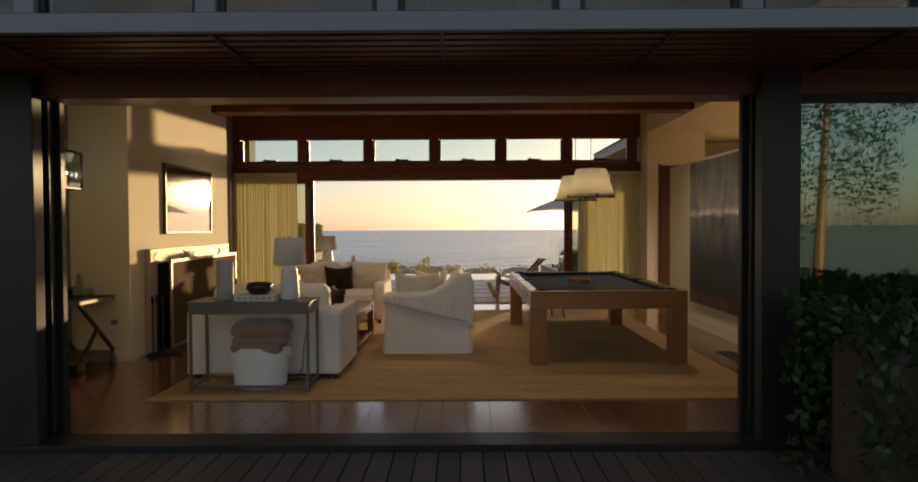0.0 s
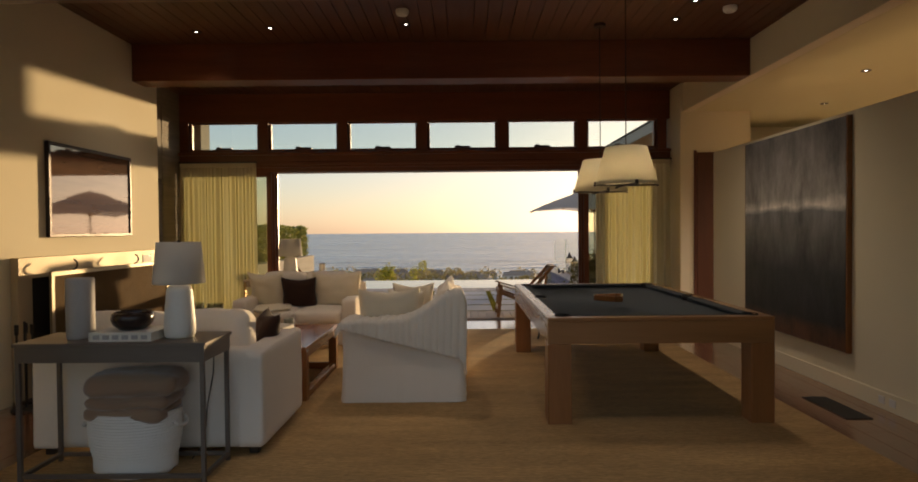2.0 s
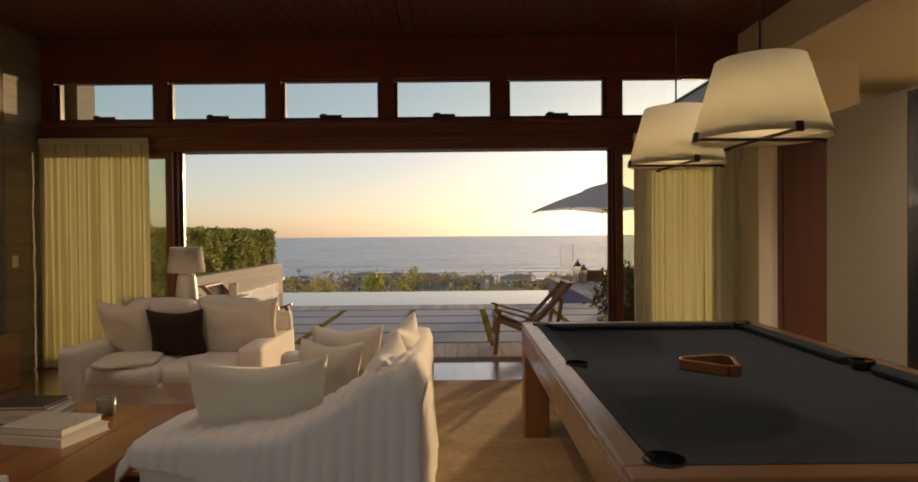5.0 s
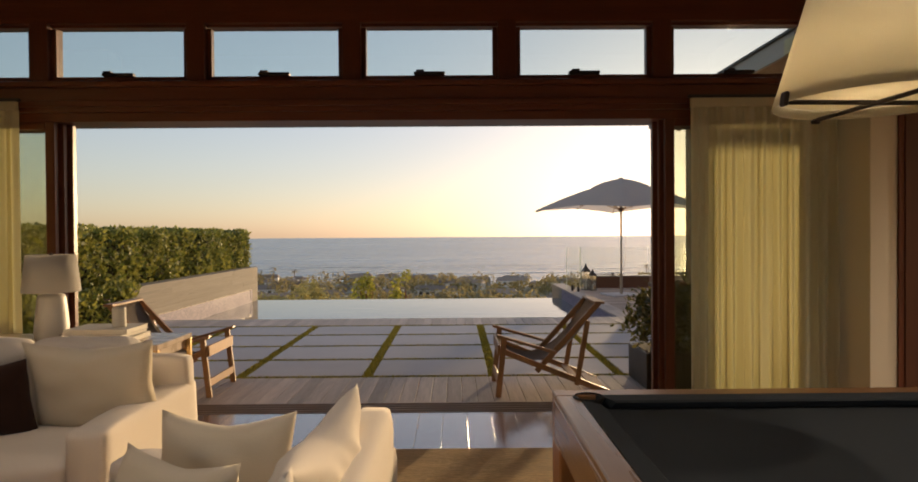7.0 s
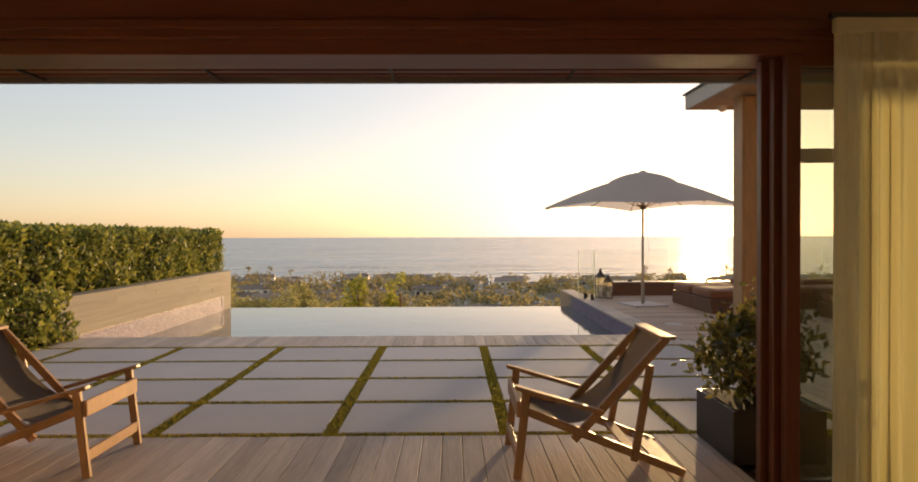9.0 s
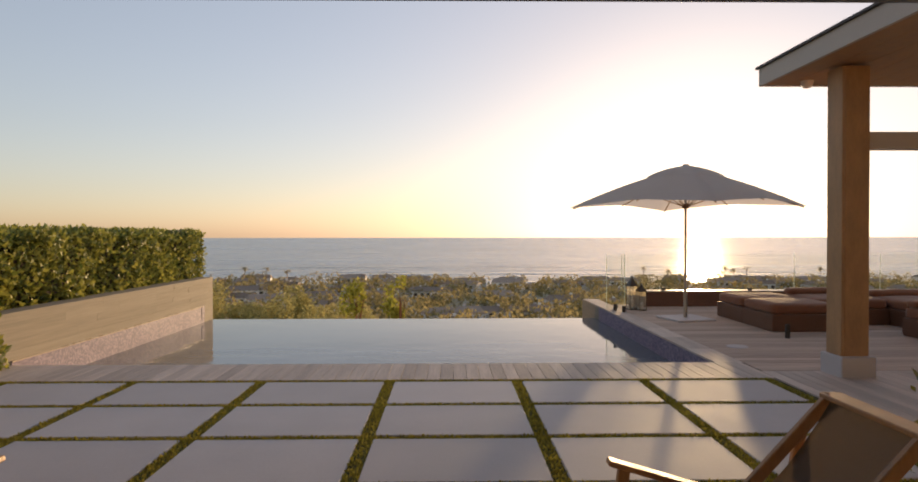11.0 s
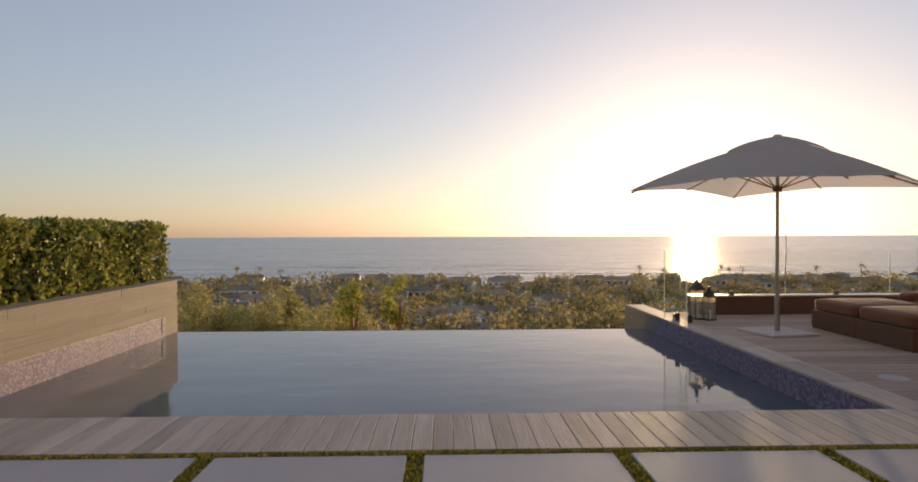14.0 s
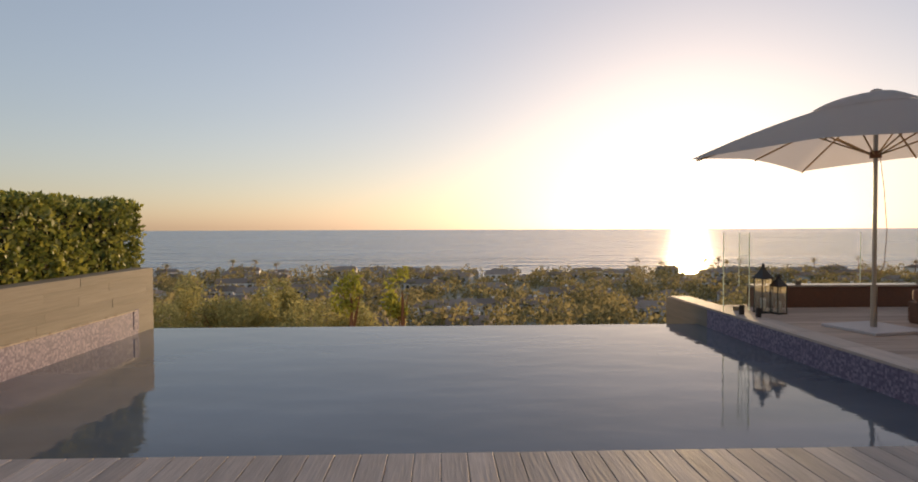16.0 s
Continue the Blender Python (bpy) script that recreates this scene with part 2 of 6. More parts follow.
pwob, pcloud, pmp, pmp2, pcr = (pn.nodes.new("ShaderNode" + k) for k in ("TexNoise", "TexNoise", "Mapping", "Mapping", "MapRange"))
pmp.inputs["Scale"].default_value = (1, 1.0, 2.0)       # wandering brush edges
pmp2.inputs["Scale"].default_value = (1, 1.9, 0.7)      # upright smears
pwob.inputs["Scale"].default_value, pwob.inputs["Detail"].default_value = 2.6, 8
pcloud.inputs["Scale"].default_value, pcloud.inputs["Detail"].default_value, pcloud.inputs["Roughness"].default_value = 2.2, 9, 0.65
pun.inputs["From Min"].default_value, pun.inputs["From Max"].default_value = 0.36, 2.37
pad.operation, pad.inputs[1].default_value = "MULTIPLY_ADD", 0.08
pcr.inputs["From Min"].default_value, pcr.inputs["From Max"].default_value = 0.3, 0.72
pcr.inputs["To Min"].default_value, pcr.inputs["To Max"].default_value = 0.35, 1.5
pn.links.new(pco.outputs["Object"], pse.inputs[0])
pn.links.new(pco.outputs["Object"], pmp.inputs["Vector"])
pn.links.new(pco.outputs["Object"], pmp2.inputs["Vector"])
pn.links.new(pmp.outputs[0], pwob.inputs["Vector"])
pn.links.new(pmp2.outputs[0], pcloud.inputs["Vector"])
pn.links.new(pse.outputs["Z"], pun.inputs["Value"])
pn.links.new(pwob.outputs["Fac"], pad.inputs[0])
pn.links.new(pun.outputs[0], pad.inputs[2])
pn.links.new(pad.outputs[0], prp.inputs["Fac"])
pn.links.new(pcloud.outputs["Fac"], pcr.inputs["Value"])
ramp = prp.color_ramp
ramp.elements[0].position, ramp.elements[0].color = 0.08, (0.12, 0.05, 0.022, 1)
ramp.elements[1].position, ramp.elements[1].color = 1.0, (0.15, 0.138, 0.13, 1)
for at, v in ((0.115, (0.085, 0.04, 0.02)), (0.145, (0.02, 0.018, 0.019)), (0.36, (0.035, 0.034, 0.035)), (0.55, (0.16, 0.15, 0.14)), (0.645, (0.2, 0.2, 0.2)), (0.675, (0.75, 0.7, 0.63)), (0.715, (0.36, 0.335, 0.31)), (0.84, (0.26, 0.24, 0.225))):
    e = ramp.elements.new(at)
    e.color = (*v, 1)
pmx.data_type, pmx.blend_type = "RGBA", "MULTIPLY"
pmx.inputs["Factor"].default_value = 1.0
pn.links.new(prp.outputs["Color"], pmx.inputs["A"])
pn.links.new(pcr.outputs[0], pmx.inputs["B"])
pn.links.new(pmx.outputs["Result"], pn.nodes["Principled BSDF"].inputs["Base Color"])
M_GREEN = leafy("hedge_leaves", (0.46, 0.43, 0.09), (0.1, 0.14, 0.03), 0.56)
M_POTLEAF = leafy("reddish_shrub_leaves", (0.2, 0.17, 0.05), (0.06, 0.075, 0.02), 0.4)
M_PEWTER = mat("worn_pewter", (0.17, 0.14, 0.12), 0.42, 0.15, 5, 60, 0.05, metal=0.5, stretch=GRAIN_X)
# oak paled to hold the desktop's sky sheen; the pool ledge shares it
M_PALEOAK = mat("pale_oak", (0.46, 0.36, 0.27), 0.28, 0.15, 7, 60, 0.06, stretch=GRAIN_X)
M_BRASS = mat("aged_brass", (0.5, 0.34, 0.15), 0.38, 0.12, 5, 80, 0.02, metal=1.0)
M_TRACK = mat("bronze_track", (0.3, 0.23, 0.2), 0.5, 0.15, 5, 60, 0.05, metal=0.3, stretch=GRAIN_X)
# umbrella wood lightened to gold, with the low sun painted in
M_RIB = mat("sunlit_umbrella_rib", (0.5, 0.3, 0.12), 0.5, 0.2, 8, 60, 0.1)
M_SHRUB = leafy("dark_shrub_leaves", (0.05, 0.085, 0.02), (0.02, 0.035, 0.01))
# olive and far leaves: paler than real foliage, haze painted into the colour
M_OLIVE = leafy("olive_leaves", (0.56, 0.49, 0.2), (0.3, 0.28, 0.11), 0.8)
M_TREES = leafy("far_tree_leaves", (0.52, 0.41, 0.18), (0.19, 0.165, 0.075), 0.95)
M_MOSS = leafy("grass_joint_blades", (0.5, 0.42, 0.075), (0.22, 0.2, 0.04), 0.8)
# soil and bed colour; the hedge cores borrow it as painted shade
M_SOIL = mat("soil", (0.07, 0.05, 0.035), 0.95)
# dry ground tone, raised further to carry the distant haze
M_LAND = mat("dry_hillside", (0.42, 0.37, 0.26), 0.95, 0.25, 0.02, 0.3, 0)
M_SEA = waves("sea", (0.17, 0.2, 0.24), 0.25, 0.045, 1.0, (0.3, 1, 1), distance=4.0)
M_POOL = waves("pool_water", (0.13, 0.145, 0.165), 0.02, 2.6, 0.09, (0.6, 1, 1), distance=0.05)
M_GLASS = glass("clear_glass")
M_GREENGLASS = glass("greenish_glass", (0.72, 0.86, 0.8), least=0.2)
M_CLEAR = glass("balustrade_glass", (0.965, 0.975, 0.96), most=0.35, least=0.02)
M_DOORGLASS = glass("door_glass", (0.935, 0.945, 0.9))
M_DUSTY = fabric("dusty_lantern_glass", (0.8, 0.72, 0.55), 0.75, 40)
dt = M_DUSTY.node_tree
dtp, dmx = dt.nodes.new("ShaderNodeBsdfTransparent"), dt.nodes.new("ShaderNodeMixShader")
dmx.inputs[0].default_value = 0.72
dout = dt.nodes["Material Output"].inputs["Surface"]
dt.links.new(dout.links[0].from_socket, dmx.inputs[1])
dt.links.new(dtp.outputs[0], dmx.inputs[2])
dt.links.new(dmx.outputs[0], dout)
M_CHAMP = mat("champagne_surround", (0.52, 0.43, 0.29), 0.55, 0.08, 3, 70, 0.05, metal=0.25)
M_EDGE = fabric("polished_glass_edge", (0.72, 0.78, 0.7), 0.8, 40)
M_WINGF = mat("pale_painted_fascia", (0.5, 0.44, 0.38), 0.6, 0.08, 3, 60, 0.05)


def mosaic(name, a, b, size):
    """Small glass tiles, each with a tone of its own."""
    m = mat(name, a, 0.6, 0.1, spec=0.2)
    t = m.node_tree
    N, L = t.nodes, t.links
    tc, vo, mx = N.new("ShaderNodeTexCoord"), N.new("ShaderNodeTexVoronoi"), N.new("ShaderNodeMix")
    vo.distance, vo.inputs["Scale"].default_value, vo.inputs["Randomness"].default_value = "CHEBYCHEV", 1 / size, 0.0
    mx.data_type = "RGBA"
    mx.inputs["A"].default_value, mx.inputs["B"].default_value = (*a, 1), (*b, 1)
    L.new(tc.outputs["Object"], vo.inputs["Vector"])
    sp = N.new("ShaderNodeSeparateColor")
    pw = N.new("ShaderNodeMath")
    pw.operation, pw.inputs[1].default_value = "POWER", 2.0
    L.new(vo.outputs["Color"], sp.inputs[0])
    L.new(sp.outputs[0], pw.inputs[0])
    L.new(pw.outputs[0], mx.inputs["Factor"])
    L.new(mx.outputs["Result"], N["Principled BSDF"].inputs["Base Color"])
    return m


M_TILE = mosaic("lilac_mosaic", (0.165, 0.135, 0.2), (0.35, 0.3, 0.38), 0.025)
M_WICKER = mat("brown_wicker", (0.16, 0.075, 0.042), 0.6, 0.2, 30, 120, 0.4)
M_OUTCUSH = fabric("rust_brown_cushion", (0.22, 0.09, 0.045))
M_CANOPY = fabric("light_grey_canopy", (0.76, 0.7, 0.66), 0.6)
M_POLE = mat("brushed_pole", (0.45, 0.4, 0.34), 0.35, 0.06, 5, 60, 0.02, metal=0.8)
M_BARWOOD = mat("umbrella_wood", (0.25, 0.11, 0.05), 0.5)
M_STUCCO = mat("house_stucco", (0.78, 0.73, 0.68), 0.85, 0.1, 0.3, 3, 0, rand=0.3)
M_ROOF = mat("house_roof", (0.34, 0.25, 0.19), 0.85, 0.15, 0.3, 3, 0, rand=0.3)
M_PAPER = mat("white_paper", (0.72, 0.69, 0.62), 0.7, 0.04)
M_COVER = mat("book_cover", (0.6, 0.56, 0.5), 0.5, 0.08, rand=0.3)
M_BULB = glow("lit_downlight", (1.0, 0.9, 0.75), 6)

# ---- building helpers ----
def thing(name, at=(0, 0, 0), rz=0.0, label="", category="", group="", kind=""):
    ob = new(name)
    ob.empty_display_size = 0.1
    ob.matrix_basis = pose(*at, 0, 0, rz)
    return tagged(ob, label, category, group, kind)


def part(name, bm, material, parent=None, label="", smooth=False, m=None):
    """Links a bmesh as one mesh object under its thing or part."""
    me = bpy.data.meshes.new(name)
    if smooth:
        for f in bm.faces:
            f.smooth = True
    bm.to_mesh(me)
    bm.free()
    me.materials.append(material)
    ob = new(name, me)
    if parent:
        ob.parent = parent
    if m is not None:
        ob.matrix_basis = m
    return tagged(ob, label)


def raw(name, verts, faces, material, parent=None, smooth=False):
    """Links plain lists as one mesh object."""
    me = bpy.data.meshes.new(name)
    me.from_pydata(verts, [], faces)
    me.update()
    me.materials.append(material)
    if smooth:
        me.polygons.foreach_set("use_smooth", [True] * len(me.polygons))
    ob = new(name, me)
    if parent:
        ob.parent = parent
    return ob


def box(x0, x1, y0, y1, z0, z1, bevel=0.0, seg=2, bm=None):
    own = bmesh.new()
    bmesh.ops.create_cube(own, size=1.0, matrix=Matrix.Translation(((x0 + x1) / 2, (y0 + y1) / 2, (z0 + z1) / 2)) @ Matrix.Diagonal((x1 - x0, y1 - y0, z1 - z0, 1)))
    if bevel:
        bmesh.ops.bevel(own, geom=own.edges[:], offset=bevel, segments=seg, affect="EDGES", profile=0.5)
    return join(bm, own)


def join(bm, other):
    """Adds other to bm (or returns other where there is no bm)."""
    if bm is None:
        return other
    me = bpy.data.meshes.new("scratch")
    other.to_mesh(me)
    other.free()
    bm.from_mesh(me)
    bpy.data.meshes.remove(me)
    return bm


def bar(a, b, w, h, bevel=0.004, bm=None):
    """A squared bar from a to b, w across and h deep."""
    a, b = Vector(a), Vector(b)
    own = box(-w / 2, w / 2, -h / 2, h / 2, 0, (b - a).length, bevel, 1)
    turn = (b - a).to_track_quat("Z", "Y").to_matrix().to_4x4()
    own.transform(Matrix.Translation(a) @ turn)
    return join(bm, own)


def rod(a, b, r, r2=None, seg=10, bm=None):
    a, b = Vector(a), Vector(b)
    own = bmesh.new()
    bmesh.ops.create_cone(own, cap_ends=True, segments=seg, radius1=r, radius2=r if r2 is None else r2, depth=(b - a).length)
    turn = (b - a).to_track_quat("Z", "Y").to_matrix().to_4x4()
    own.transform(Matrix.Translation((a + b) / 2) @ turn)
    return join(bm, own)


def lathe(profile, seg=28, at=(0, 0, 0)):
    """A turned shape from (radius, height) pairs."""
    bm = bmesh.new()
    rings = [[bm.verts.new((at[0] + r * math.cos(2 * math.pi * k / seg), at[1] + r * math.sin(2 * math.pi * k / seg), at[2] + z)) for k in range(seg)] for r, z in profile]
    for lo, hi in zip(rings, rings[1:]):
        for k in range(seg):
            bm.faces.new((lo[k], lo[(k + 1) % seg], hi[(k + 1) % seg], hi[k]))
    return bm


def soft_block(sx, sy, sz, r=0.05, puff=0.02, wrinkle=0.006, seed=0.0, n=14):
    """An upholstered block, centred on its base: rounded edges, swollen faces, small creases."""
    bm = bmesh.new()
    bmesh.ops.create_cube(bm, size=1.0)
    bmesh.ops.subdivide_edges(bm, edges=bm.edges[:], cuts=n, use_grid_fill=True)
    for v in bm.verts:
        p = v.co * 2
        h = Vector((sx / 2, sy / 2, sz / 2))
        q = Vector((p.x * h.x, p.y * h.y, p.z * h.z))
        core = Vector([max(-h[i] + r, min(h[i] - r, q[i])) for i in range(3)])
        d = q - core
        if d.length > 1e-6:
            q = core + d.normalized() * r if d.length > r else q
            if sum(abs(c) > 1e-6 for c in d) == 1:
                q = core + d.normalized() * r
        for i in range(3):
            j, k = (i + 1) % 3, (i + 2) % 3
            if abs(p[i]) > 0.999:
                q[i] += math.copysign(puff * max(0, 1 - p[j] ** 2) * max(0, 1 - p[k] ** 2), p[i])
        c = noise.noise_vector(q * 4 + Vector((seed, seed * 2, 0))) * wrinkle + noise.noise_vector(q * 13 + Vector((seed, 0, seed))) * wrinkle * 0.4
        v.co = q + c + Vector((0, 0, sz / 2))
    return bm


def pillow(w, h, d, seed=0.0, n=18):
    """A scatter cushion standing in the x-z plane on its base: pinched corners, full middle."""
    bm = bmesh.new()
    grid = {}
    for side in (1, -1):
        for i in range(n + 1):
            for j in range(n + 1):
                u, v = 2 * i / n - 1, 2 * j / n - 1
                edge = i in (0, n) or j in (0, n)
                if edge and side < 0:
                    grid[side, i, j] = grid[1, i, j]
                    continue
                full = ((1 - u * u) * (1 - v * v)) ** 0.42
                pull = 1 - 0.1 * (1 - abs(u * v)) * max(abs(u), abs(v)) ** 3
                c = noise.noise(Vector((u * 2 + seed, v * 2, side))) * 0.25
                grid[side, i, j] = bm.verts.new((u * w / 2 * pull, side * d / 2 * full * (1 + c), (v * pull + 1) * h / 2 - 0.07 * h * max(0, v) ** 2 * (1 - u * u)))
    for side in (1, -1):
        for i in range(n):
            for j in range(n):
                q = [grid[side, i, j], grid[side, i + 1, j], grid[side, i + 1, j + 1], grid[side, i, j + 1]]
                bm.faces.new(q if side < 0 else q[::-1])
    return bm


def leaves(spots, size, material, name, parent=None, seed=1, long=1.8, up=0.3):
    """Many single leaves: spots is an array of places, each leaf a folded pair of triangles pairs."""
    rng = np.random.default_rng(seed)
    p = np.asarray(spots, float)
    n = len(p)
    a = rng.normal(size=(n, 3)); a[:, 2] += up
    a /= np.linalg.norm(a, axis=1)[:, None]
    b = rng.normal(size=(n, 3))
    b -= (a * b).sum(1)[:, None] * a
    b /= np.linalg.norm(b, axis=1)[:, None]
    s = size * rng.uniform(0.6, 1.3, (n, 1))
    c = np.cross(a, b)
    tip, mid = p + a * s * long, p + a * s * long * 0.5
    l, r = mid + b * s * 0.5 + c * s * 0.12, mid - b * s * 0.5 + c * s * 0.12
    verts = np.stack([p, l, tip, r], 1).reshape(-1, 3)
    faces = np.arange(4 * n).reshape(n, 4)
    me = bpy.data.meshes.new(name)
    me.vertices.add(4 * n)
    me.vertices.foreach_set("co", verts.ravel())
    me.loops.add(4 * n)
    me.loops.foreach_set("vertex_index", faces.ravel().astype(np.int32))
    me.polygons.add(n)
    me.polygons.foreach_set("loop_start", np.arange(0, 4 * n, 4, dtype=np.int32))
    me.update(calc_edges=True)
    me.materials.append(material)
    ob = new(name, me)
    if parent:
        ob.parent = parent
    return ob


def setting(name, bm, material, label="", category=""):
    return tagged(part(name, bm, material), label, category or name.split("_")[0], kind="structure")

# ---- the house ----
CEIL, HEAD = 3.58, 2.36
NEAR, FAR = 5.6, 12.95              # the two glazed walls
XL, XR = -3.55, 3.5                 # chimney face, right partition


def wall(name, x0, x1, y0, y1, z0, z1, material=M_WALL, label="warm white plastered wall"):
    return setting(name, box(x0, x1, y0, y1, z0, z1, 0.004, 1), material, label, "wall")


wall("wall_chimney", -5.0, XL, 8.1, 10.94, 0, CEIL, label="warm white chimney breast lit by low sun")
wall("wall_alcove_side", -4.35, -4.2, NEAR + 0.2, 8.1, 0, CEIL, M_CONC, "board-formed concrete alcove wall")
wall("wall_partition", XR, XR + 0.14, NEAR + 0.15, 11.4, 0, 2.41, label="low white partition wall below the hall soffit")
wall("wall_upper_right", XR, XR + 0.14, NEAR + 0.15, 12.5, 3.16, CEIL)
wall("wall_hall_end", XR - 0.04, 4.5, 12.5, 13.25, 0, CEIL, M_WALL)
wall("wall_hall_back", 4.5, 7.0, 14.0, 14.15, 2.5, CEIL, M_WALL)
wall("wall_hall_side", 7.0, 7.15, NEAR, 14.15, 0, CEIL, M_WALL)
wall("wall_hall_return", 4.5, 4.62, 13.25, 14.0, 0, CEIL, M_WALL)
setting("ceiling_hall", box(XR + 0.14, 7.0, NEAR + 0.15, 14.0, 3.16, 3.3), M_SOFFIT, "cream hall soffit", "ceiling")
setting("baseboard", box(XR - 0.012, XR, NEAR + 0.15, 11.4, 0.0, 0.14, 0.003, 1), M_WALL, "white baseboard below a shadow gap", "baseboard")
setting("baseboard_chimney", box(-5.0, XL + 0.012, 8.088, 8.1, 0, 0.13, 0.003, 1), M_WALL, "white baseboard", "baseboard")

# board-formed concrete side wall with a dark doorway
setting("wall_concrete", box(-4.35, -4.2, 12.36, FAR + 0.6, 0, CEIL, 0.004, 1), M_CONC, "board-formed concrete wall", "wall")
setting("wall_concrete_lintel", box(-4.35, -4.2, 10.94, 12.36, 2.22, CEIL, 0.004, 1), M_CONC, "board-formed concrete lintel over a dark doorway", "wall")
wall("wall_passage", -6.0, -5.9, 10.9, 13.2, 0, CEIL, M_REDZ, "dark panelled passage wall")
wall("wall_passage_end", -6.0, -4.35, 13.0, 13.15, 0, CEIL, M_REDZ, "dark panelled passage wall")

# ceiling boards in one mesh, shallow joints
cb = bmesh.new()
x = -6.0
while x < 7.1:
    box(x, x + 0.128, NEAR - 0.1, FAR + 0.3, CEIL, CEIL + 0.03, bm=cb)
    x += 0.135
box(-6.2, 7.3, NEAR - 0.1, FAR + 0.3, CEIL + 0.025, CEIL + 0.3, bm=cb)
setting("ceiling", cb, M_CEIL, "dark stained tongue-and-groove board ceiling", "ceiling")
setting("beam", box(XL - 0.0, XR + 0.0, 10.37, 10.67, 3.16, CEIL, 0.006, 1), M_REDX, "dark mahogany ceiling beam", "beam")

# far glazed wall: header, clerestory, transom, posts
CW, CP, CX = 1.04, 1.245, -4.03
setting("header_far", box(-4.2, XR - 0.04, FAR, FAR + 0.22, 3.14, CEIL, 0.004, 1), M_REDX, "dark mahogany header board", "beam")
tb = box(-4.2, XR - 0.04, FAR - 0.02, FAR + 0.24, 2.43, 2.68, 0.005, 1)
box(-4.2, XR - 0.04, FAR - 0.07, FAR + 0.0, 2.62, 2.665, 0.008, bm=tb)
box(-4.2, XR - 0.04, FAR - 0.04, FAR + 0.02, 2.47, 2.52, 0.008, bm=tb)
box(-4.2, XR - 0.04, FAR + 0.02, FAR + 0.3, HEAD, 2.44, 0.005, 1, bm=tb)
setting("transom_far", tb, M_REDX, "moulded mahogany transom over the sliding doors", "beam")
for k in range(7):
    c = CX + k * CP - (CP - CW) / 2
    w = (CP - CW) - 0.06
    a, b = max(c - w / 2, -4.2), min(c + w / 2, XR - 0.04)
    setting("mullion_far", box(a, b, FAR, FAR + 0.2, 2.66, 3.16, 0.004, 1), M_REDZ, "mahogany clerestory mullion", "mullion")


def clerestory(name, x0, y, out, frame_mat, z0=2.69, z1=3.145, w=CW, latch=True):
    win = thing(name, (x0, y, z0), label="narrow mahogany clerestory awning window, closed", category="window", kind="structure")
    h = z1 - z0
    fb = box(-0.03, w + 0.03, 0.05, 0.11, -0.0, 0.035, 0.003, 1)
    box(-0.03, w + 0.03, 0.05, 0.11, h - 0.025, h, 0.003, 1, bm=fb)
    box(-0.03, 0.01, 0.05, 0.11, 0.035, h - 0.035, 0.003, 1, bm=fb)
    box(w - 0.01, w + 0.03, 0.05, 0.11, 0.035, h - 0.035, 0.003, 1, bm=fb)
    part("window_frame", fb, frame_mat, win)
    part("pane", box(0.01, w - 0.01, 0.076, 0.082, 0.035, h - 0.035), M_GLASS, win).visible_shadow = False
    if latch:
        lb = box(w * 0.38, w * 0.62, 0.0, 0.05, 0.03, 0.055, 0.006)
        box(w * 0.4, w * 0.46, -0.02, 0.03, 0.05, 0.065, 0.004, bm=lb)
        part("latch", lb, M_IRON, win, "dark metal awning latch")
    return win


for k in range(6):
    clerestory(f"window_{k + 1}", CX + k * CP, FAR, 1, M_REDZ)


def slider(name, x0, x1, y, z1, frame_mat, label, pane_mat=M_GLASS, shade=False):
    """A sliding door leaf, its stiles and its pane."""
    d = thing(name, (x0, y, 0), label=label, category="sliding door", kind="structure")
    w = x1 - x0
    s = min(0.075, w * 0.3)
    part("stile", box(0, s, -0.025, 0.025, 0, z1, 0.004, 1), frame_mat, d)
    part("stile", box(w - s, w, -0.025, 0.025, 0, z1, 0.004, 1), frame_mat, d)
    part("rail", box(s, w - s, -0.025, 0.025, 0, 0.12, 0.004, 1), frame_mat, d)
    part("rail", box(s, w - s, -0.025, 0.025, z1 - 0.06, z1, 0.004, 1), frame_mat, d)
    part("pane", box(s, w - s, -0.004, 0.004, 0.12, z1 - 0.06), pane_mat, d).visible_shadow = shade
    return d


# unseen doors, added so that low sun reaches the hall and its soffit
for k in range(2):
    slider("door_hall", 4.65 + 1.15 * k, 5.8 + 1.15 * k, 14.05, 2.5, M_REDZ, "unseen mahogany framed glass door, added to let sun into the hall")
for k in range(3):
    slider("door_far_west", -4.1 - 0.0 + 0.03 * k, -2.72 - 0.03 * (2 - k), FAR + 0.04 + 0.07 * k, HEAD, M_REDZ, "mahogany framed glass sliding door, slid open behind the curtain", M_DOORGLASS, True)
    slider("door_far_east", 2.06 + 0.03 * (2 - k), 3.4 - 0.03 * k, FAR + 0.04 + 0.07 * k, HEAD, M_REDZ, "mahogany framed glass sliding door, slid open behind the curtain", M_DOORGLASS, True)
tf = box(-4.2, XR, FAR + 0.02, FAR + 0.3, -0.08, -0.014, 0.003, 1)
for k in range(5):
    box(-4.2, XR, FAR + 0.02 + 0.066 * k, FAR + 0.036 + 0.066 * k, -0.02, 0.004, 0.002, 1, bm=tf)
setting("threshold_far", tf, M_TRACK, "grooved bronze door track", "door track")
